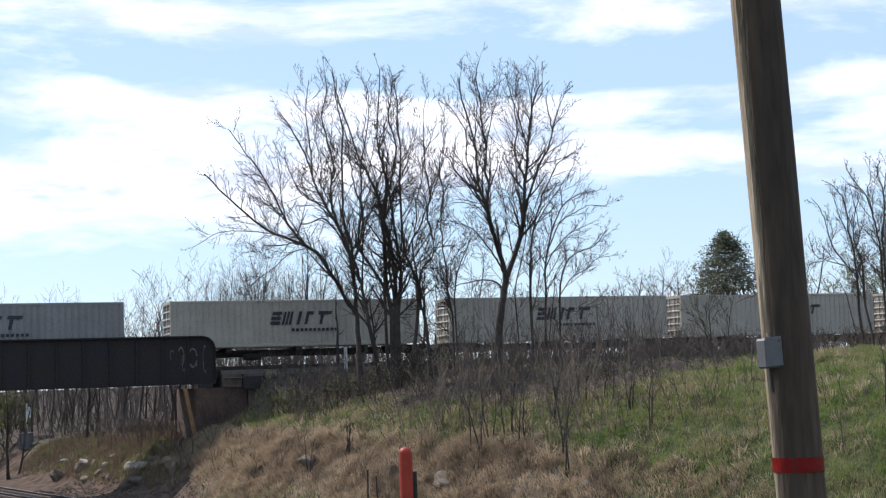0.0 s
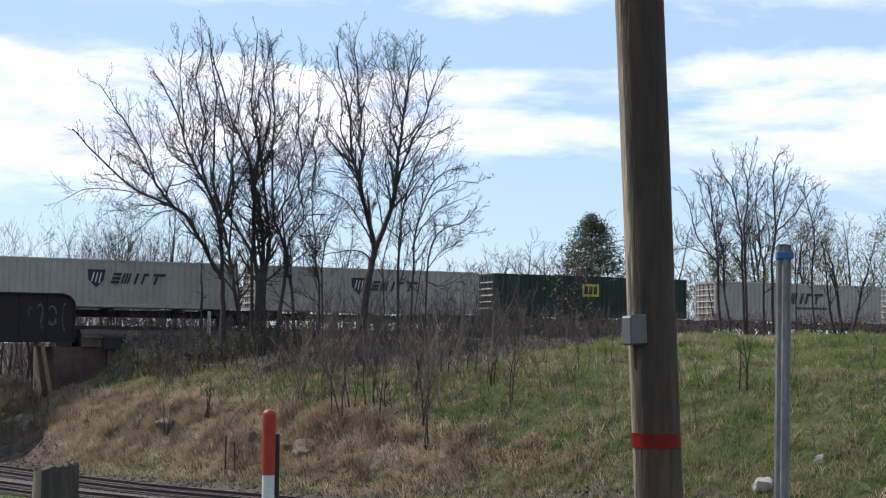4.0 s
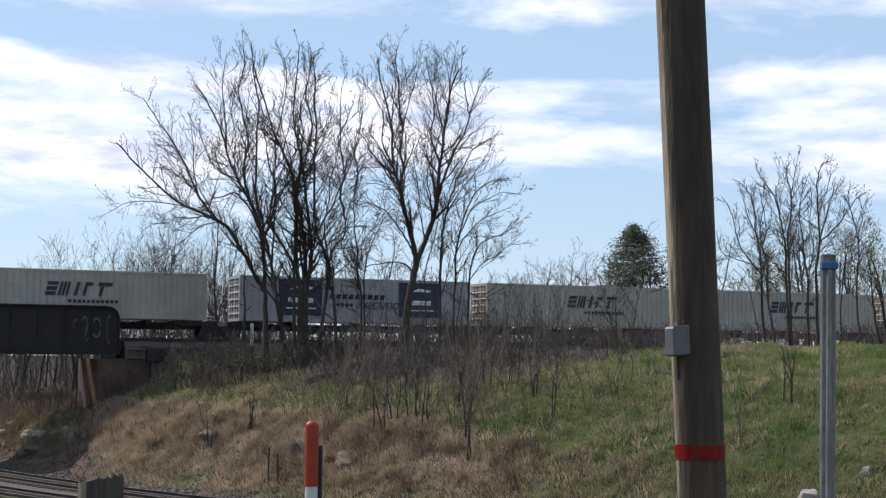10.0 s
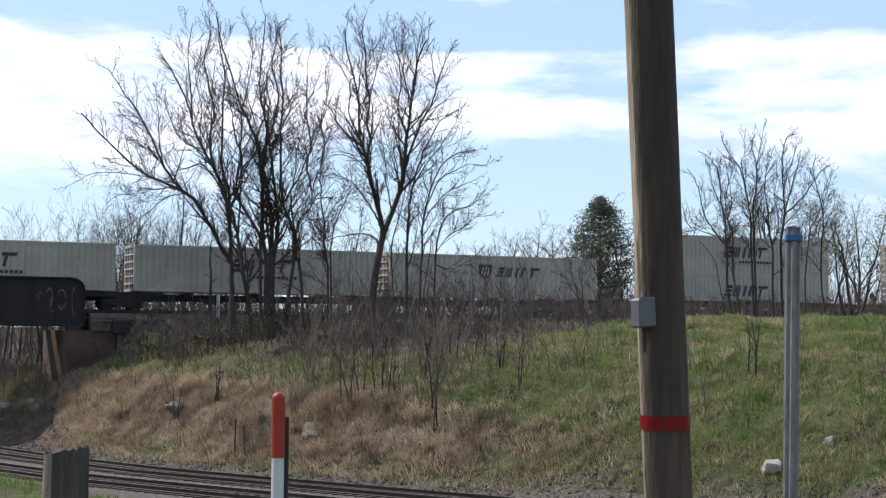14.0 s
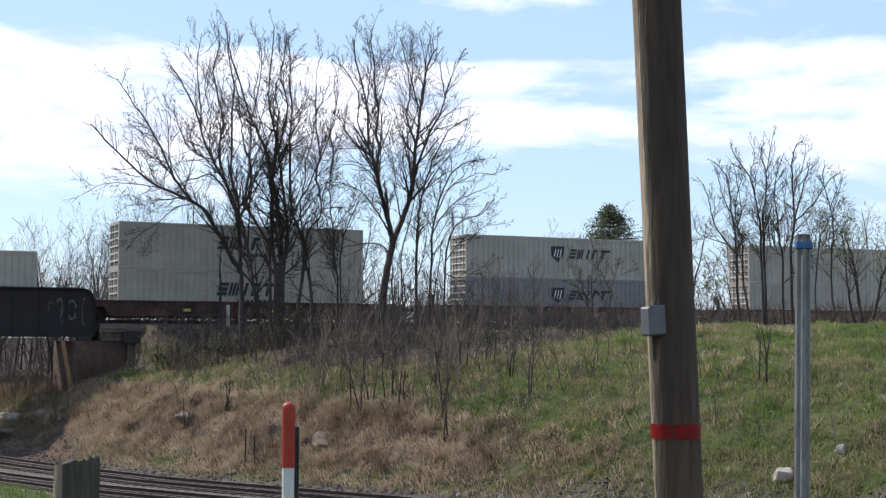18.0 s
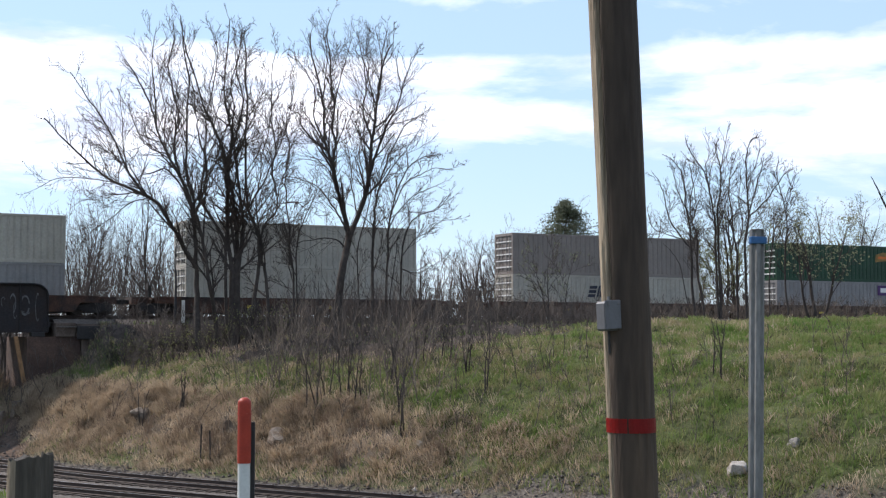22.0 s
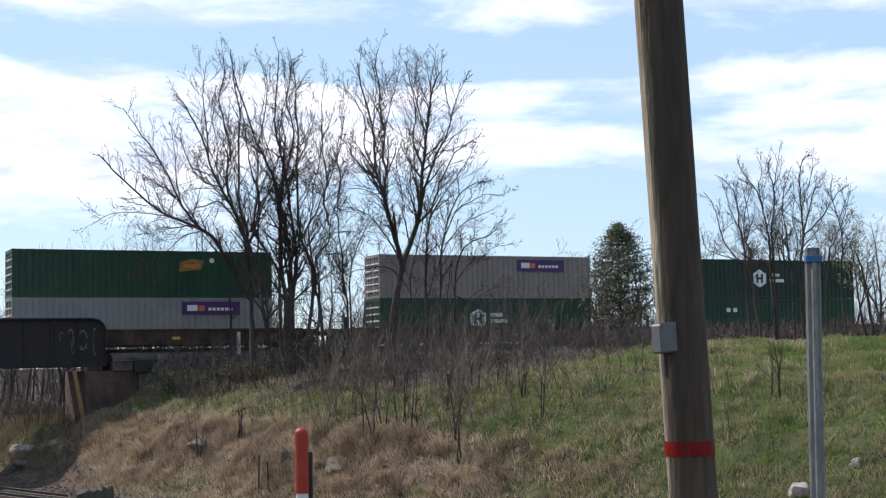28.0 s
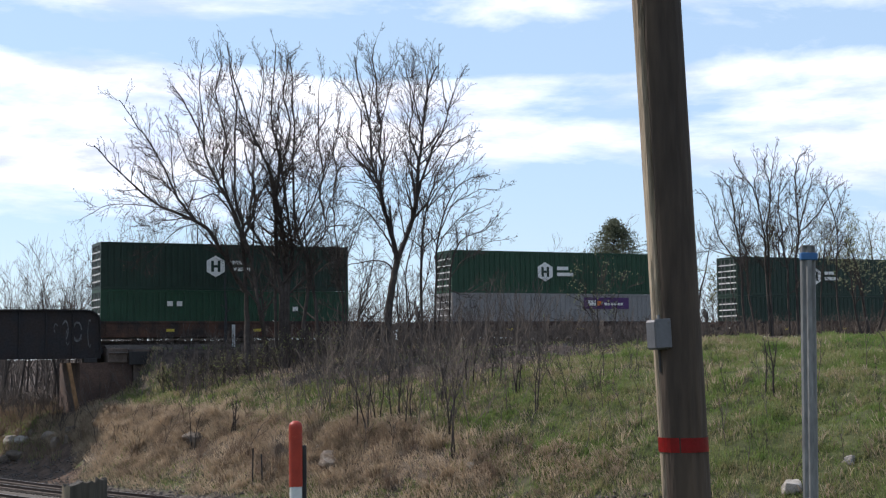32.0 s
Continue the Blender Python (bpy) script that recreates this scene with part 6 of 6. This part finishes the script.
def rock(x, y, size, seed, label="pale weathered limestone boulder in the grass", sink=0.3, material=None, group="boulders on the bank"):
    rng = random.Random(seed)
    bm = bmesh.new()
    bmesh.ops.create_icosphere(bm, subdivisions=3, radius=1.0)
    sx, sy, sz = size * rng.uniform(0.9, 1.4), size * rng.uniform(0.7, 1.0), size * rng.uniform(0.6, 0.85)
    off = Vector((rng.uniform(0, 50), rng.uniform(0, 50), 0))
    cuts = [(Vector((rng.gauss(0, 1), rng.gauss(0, 1), rng.gauss(0, 0.8))).normalized(), rng.uniform(0.45, 0.8)) for _ in range(10)]
    for v in bm.verts:
        p = v.co.copy()
        for n_, d_ in cuts:
            k = p.dot(n_)
            if k > d_:
                p -= n_ * (k - d_) * 0.9
        p *= 1 + 0.22 * noise.noise(p * 1.7 + off) + 0.10 * noise.noise(p * 5 + off)
        v.co = Vector((p.x * sx, p.y * sy, p.z * sz))
    ob = part("boulder", bm, material or M_ROCK)
    ob.matrix_basis = Matrix.Translation((x, y, gz(x, y) + sz * (1 - 2 * sink) * 0.9)) @ Matrix.Rotation(rng.uniform(0, 6), 4, "Z")
    tagged(ob, label, "boulder", group)
    return ob


# ------------------------------------------------------------------ things near the camera


def utility_pole():
    x, y = 0.1578 * 8.6, 8.6
    p = tagged(thing("utility_pole", Matrix.Translation((x, y, 0))), "weathered brown wooden utility pole leaning a little", "utility pole")
    lean = Vector((-0.038, 0.0, 1)).normalized()
    rng = random.Random(3)
    bm = bmesh.new()
    n, rings = 80, []
    gr = [rng.uniform(-1, 1) for _ in range(n)]
    # long drying cracks: where round the shaft, how deep, from and to which height
    cracks = ((49.0, 0.045, 1.7, 12.0), (45.0, 0.022, -1.0, 2.2), (61.0, 0.007, -1.0, 1.4), (66.0, 0.006, 0.6, 12.0), (57.0, 0.005, 1.2, 2.6), (14.0, 0.012, -1.0, 12.0))
    for k in range(110):
        z = -0.3 + k * 0.1
        r = 0.139 + 0.0012 * max(z, 0)
        c = Vector((0.0416, 0, 0)) + lean * z
        ring = []
        for i in range(n):
            a = 2 * math.pi * i / n
            rr = r * (1 + 0.006 * gr[i] + 0.012 * math.sin(3 * a + 1 + z * 0.3) + 0.010 * noise.noise(Vector((a * 2.5, z * 1.2, 0))) + 0.006 * noise.noise(Vector((a * 9, z * 3, 5))))
            for at, deep, z0, z1 in cracks:
                if z0 < z < z1:
                    off = abs(i - at - 1.6 * noise.noise(Vector((at, z * 1.1, 2))) - 0.5 * noise.noise(Vector((at, z * 5, 7))))
                    rr -= deep * max(0.0, 1 - off / 1.6) * (0.75 + 0.5 * noise.noise(Vector((z * 2, at, 1))))
            ring.append(c + Vector((math.cos(a) * rr, math.sin(a) * rr, 0)))
        rings.append(ring)
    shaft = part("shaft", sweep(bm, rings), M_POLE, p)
    # pale sapwood left of the long crack, the sun's light painted into its colour
    shaft.data.materials.append(M_SUNLIT_SAPWOOD)
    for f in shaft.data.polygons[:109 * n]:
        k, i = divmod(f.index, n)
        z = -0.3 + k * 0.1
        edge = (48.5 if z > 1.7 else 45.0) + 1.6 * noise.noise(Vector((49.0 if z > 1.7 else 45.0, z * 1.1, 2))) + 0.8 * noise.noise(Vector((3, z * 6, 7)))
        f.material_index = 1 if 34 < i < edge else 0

    def hold(z):
        return Vector((0.0416, 0, 0)) + lean * z

    # red band: two strips with a gap between them
    for a0, a1 in ((-1.72, -0.98), (-0.92, 0.05), (0.05, 4.56)):
        bm = bmesh.new()
        rows = []
        for a in np.linspace(a0 - 0.9, a1 - 0.9, max(4, int((a1 - a0) * 8))):
            row = []
            for z in (1.055, 1.138):
                r = 0.139 + 0.0012 * z + 0.004
                row.append(bm.verts.new(hold(z) + Vector((math.cos(a) * r, math.sin(a) * r, 0))))
            rows.append(row)
        for q, w in zip(rows, rows[1:]):
            bm.faces.new((q[0], w[0], w[1], q[1]))
        bmesh.ops.solidify(bm, geom=bm.faces[:], thickness=0.003)
        part("band", bm, M_RED, p, "red plastic band")
    # small grey box on the near left
    c = hold(1.74)
    m = Matrix.Translation((c.x - 0.125, c.y - 0.11, 1.74)) @ Matrix.Rotation(radians(28), 4, "Z") @ Matrix.Rotation(radians(-3), 4, "Y")
    bx = part("junction_box", box(bmesh.new(), -0.05, 0.05, -0.05, 0.05, -0.098, 0.072, 0.012, m), M_GREYBOX, p, "grey metal junction box")
    part("lid", box(bmesh.new(), -0.055, 0.055, -0.060, -0.051, -0.09, 0.078, 0.004, m), M_GREYBOX, bx)
    part("conduit", cyl(bmesh.new(), 0.010, 0.010, 0.16, m @ Matrix.Translation((0.02, 0.02, -0.15)), 8), M_DARK_STEEL, bx)
    part("knob", cyl(bmesh.new(), 0.012, 0.008, 0.03, m @ Matrix.Translation((0.012, 0.0, 0.085)), 8), M_GALV, bx)
    for dx in (-0.035, 0.035):
        part("screw", cyl(bmesh.new(), 0.006, 0.006, 0.006, m @ Matrix.Translation((dx, -0.063, 0.055)) @ Matrix.Rotation(radians(90), 4, "X"), 8), M_GALV, bx)


utility_pole()


def marker_post():
    x, y = -0.927, 9.0
    t = tagged(thing("marker_post", Matrix.Translation((x, y, 0))), "white plastic pipeline marker post with an orange dome top", "marker post")

    def tube(z0, z1, r, dome=0.0):
        rings = []
        for z in np.linspace(z0, z1, 4):
            rings.append([Vector((math.cos(a) * r, math.sin(a) * r, z)) for a in np.linspace(0, 2 * math.pi, 25)[:-1]])
        if dome:
            for k in range(1, 6):
                b = k / 6 * math.pi / 2
                rings.append([Vector((math.cos(a) * r * math.cos(b), math.sin(a) * r * math.cos(b), z1 + dome * math.sin(b))) for a in np.linspace(0, 2 * math.pi, 25)[:-1]])
        return sweep(bmesh.new(), rings)

    part("tube", tube(-0.2, 0.845, 0.038), M_WHITE_PL, t)
    part("cap", tube(0.845, 1.205, 0.041, 0.036), M_ORANGE, t, "orange dome-topped sleeve")
    part("cap_ring", tube(1.135, 1.145, 0.043), M_ORANGE, t)
    part("stake", box(bmesh.new(), 0.035, 0.062, 0.01, 0.04, -0.2, 1.09, 0.003), M_DARK_STEEL, t, "dark steel stake behind")


marker_post()


def steel_post():
    x, y = 1.729, 7.2
    t = tagged(thing("steel_post", Matrix.Translation((x, y, 0)) @ Matrix.Rotation(radians(1.0), 4, "Y")), "galvanised steel channel post with a blue band", "post")
    prof = [(-0.038, 0.0), (-0.030, -0.012), (-0.014, -0.016), (-0.010, -0.034), (0.010, -0.034), (0.014, -0.016), (0.030, -0.012), (0.038, 0.0), (0.030, -0.004), (0.016, -0.008), (0.012, -0.028), (-0.012, -0.028), (-0.016, -0.008), (-0.030, -0.004)]
    part("channel", sweep(bmesh.new(), [[Vector((a, b, z)) for a, b in prof] for z in (-0.3, 0.5, 1.2, 2.13)]), M_GALV, t)
    part("band", box(bmesh.new(), -0.041, 0.041, -0.038, 0.006, 2.062, 2.098, 0.004), M_BLUE, t, "blue tape band")
    part("cap", box(bmesh.new(), -0.030, 0.030, -0.030, 0.002, 2.13, 2.135, 0.001), M_GALV, t)


steel_post()


def stump_post():
    x, y = -0.2447 * 8.0 - 0.005, 8.0
    t = tagged(thing("wooden_bollard", Matrix.Translation((x, y, 0))), "squat grey weathered wooden post with a rough sawn top", "post")
    rng = random.Random(9)
    n, rings = 36, []
    for k in range(12):
        z = -0.2 + k * 0.1055
        ring = []
        for i in range(n):
            a = 2 * math.pi * i / n
            square = 1 / max(abs(math.cos(a + 0.35)), abs(math.sin(a + 0.35))) ** 0.55
            r = 0.103 * square * (1 + 0.05 * noise.noise(Vector((math.cos(a) * 2, math.sin(a) * 2, z * 0.7))) + 0.035 * noise.noise(Vector((a * 5, z * 7, 3))))
            zz = z + (0.03 * noise.noise(Vector((math.cos(a) * 3, math.sin(a) * 3, 1))) + 0.005 * rng.uniform(-1, 1) + 0.015 * math.cos(a) if k == 11 else 0)
            ring.append(Vector((math.cos(a) * r, math.sin(a) * r, zz)))
        rings.append(ring)
    rings.append([Vector((v.x * 0.82, v.y * 0.82, v.z + rng.uniform(-0.012, 0.012))) for v in rings[-1]])
    body = part("post_body", sweep(bmesh.new(), rings), M_POST, t)
    # left face: split pale wood with the sunlit side put into its colour
    body.data.materials.append(M_SUNLIT_SAPWOOD)
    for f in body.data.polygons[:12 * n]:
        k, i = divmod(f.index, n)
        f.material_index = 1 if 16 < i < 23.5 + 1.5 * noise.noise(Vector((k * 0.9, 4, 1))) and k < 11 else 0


stump_post()


def signal_mast():
    x, y = -40.3, 109.5
    t = tagged(thing("signal_mast", Matrix.Translation((x, y, gz(x, y)))), "pale railway mast with a grey relay case at its foot", "signal mast")
    part("mast", cyl(bmesh.new(), 0.07, 0.06, 3.6, Matrix.Translation((0, 0, 1.6)), 10), M_WHITE_PL, t)
    part("relay_case", box(bmesh.new(), -0.55, 0.35, -0.3, 0.3, -0.1, 1.1, 0.03), M_GREYBOX, t)
    part("case_roof", box(bmesh.new(), -0.6, 0.4, -0.35, 0.35, 1.1, 1.17, 0.02), M_GREYBOX, t)
    part("sign_plate", box(bmesh.new(), 0.05, 0.35, -0.1, -0.07, 2.3, 3.1, 0.01), M_WHITE_PL, t)


signal_mast()


def trackside():
    # white marker beside the upper track
    p = up(-15.4, -1.5)
    t = tagged(thing("trackside_marker", Matrix.Translation((p.x, p.y, gz(p.x, p.y)))), "small white post beside the raised track", "marker post")
    part("stem", box(bmesh.new(), -0.1, 0.1, -0.05, 0.05, -0.3, 1.5, 0.02), M_WHITE_PL, t)
    # dark ragged snag by the train
    p = up(-16.1, -2.2)
    bare_tree("snag", p.x, p.y, [(0, 0, 0.0, 0, 6.5, 0.12)], dict(levels=2, count=(14, 2), start=(0.25, 0.3), angle=(50, 85), ratio=(0.09, 0.3), twig=0.02, wander=0.15, lift=0.1), 71, "dark dead snag with stubby broken limbs", bark=M_DARK_STEEL, twigs=M_DARK_STEEL)


trackside()

for k, (x, y, h) in enumerate(((3.9, 63.6, 2.8), (12.9, 59.2, 2.6), (0.3, 62.2, 3.7), (-3.9, 67.2, 2.9), (-3.4, 67.6, 2.6), (-2.4, 67.0, 3.1), (-1.7, 65.9, 3.3), (-0.2, 68.4, 3.2), (0.2, 64.2, 3.3), (1.0, 70.0, 2.8), (2.2, 69.0, 2.6), (3.0, 66.5, 2.2), (-12.6, 73.0, 1.9), (-10.4, 72.5, 1.7))):
    sapling(x, y, h, 100 + k)
for k, (x, y, r) in enumerate(((12.0, 52.4, 0.5), (14.2, 52.7, 0.34), (0.9, 61.1, 0.2), (0.7, 58.3, 0.14), (2.3, 57.3, 0.15), (1.7, 57.7, 0.1), (-7.7, 68.1, 0.62), (-5.3, 65.9, 0.8), (-12.6, 73.8, 0.66),
                               (-25.0, 87.2, 0.45), (-26.2, 88.6, 0.5), (-28.4, 91.5, 0.4), (-31.2, 95.4, 0.5), (-33.4, 98.0, 0.4))):
    rock(x, y, r, 200 + k, "weathered tan boulder half buried in the straw bank" if 5 < k < 9 else "pale weathered limestone boulder in the grass", (0.24, 0.42, 0.3, 0.3, 0.3, 0.3, 0.36, 0.5, 0.4, 0.42, 0.42, 0.3, 0.42, 0.3)[k], M_RIPRAP if 5 < k < 9 else None)

rng = random.Random(202)
for k in range(16):
    x, y = bank(rng, 4.6, 7.0, 109 + k * 1.15, 110.5 + k * 1.15)
    rock(x, y, rng.uniform(0.3, 0.65), 240 + k, "earth-stained grey boulder in the cut below the bridge", 0.35, M_RIPRAP, "boulders below the bridge")


def stake(x, y, h, k):
    t = tagged(thing("wooden_stake", Matrix.Translation((x, y, gz(x, y))) @ Matrix.Rotation(radians(k), 4, "Y")), "thin dark weathered stake at the foot of the bank", "stake", "stakes at the bank")
    part("stake_body", box(bmesh.new(), -0.03, 0.03, -0.03, 0.03, -0.2, h, 0.008), M_DARK_STEEL, t)


stake(-8.8, 66.6, 1.75, 1.0)
stake(-8.35, 66.5, 1.35, -1.5)


def gravel():
    """Loose stones along the toe of the bank."""
    rng = random.Random(88)
    v, f = [], []
    base = [(1, 0, 0), (-1, 0, 0), (0, 1, 0), (0, -1, 0), (0, 0, 1), (0, 0, -1)]
    tri = [(0, 2, 4), (2, 1, 4), (1, 3, 4), (3, 0, 4), (2, 0, 5), (1, 2, 5), (3, 1, 5), (0, 3, 5)]
    pos = [bank(rng, 1.8, 5.2, 50, 125) for _ in range(6500)]
    zs = ground_z([q[0] for q in pos], [q[1] for q in pos])
    for (x, y), z in zip(pos, zs):
        r = 0.03 + 0.07 * rng.random() ** 3
        k = len(v)
        for b in base:
            v.append((x + b[0] * r * rng.uniform(0.7, 1.4), y + b[1] * r * rng.uniform(0.7, 1.4), z + r * 0.4 + b[2] * r * rng.uniform(0.6, 1.0)))
        f += [tuple(k + i for i in q) for q in tri]
    ob = new("gravel", raw("gravel", v, f, M_BALLAST))
    tagged(ob, "loose grey stones along the foot of the bank", "gravel", kind="stuff")


gravel()

# ------------------------------------------------------------------ what moves


def motions():
    """The whole train rolls to the left along the upper track, slowly gaining speed."""
    run = ((0, 186.03), (3, 156.93), (6, 127.92), (9, 98.82), (12, 69.5), (14.5, 44.9), (17, 20.05), (19, 0.0), (21, -20.15), (23, -40.45), (25.5, -65.9), (28, -91.65), (30, -112.4), (32, -133.3))
    for ob, s, z in MOVERS:
        walk(ob, [(t, up_pose(s + a, 0.0, RAIL + z)) for t, a in run])


motions()
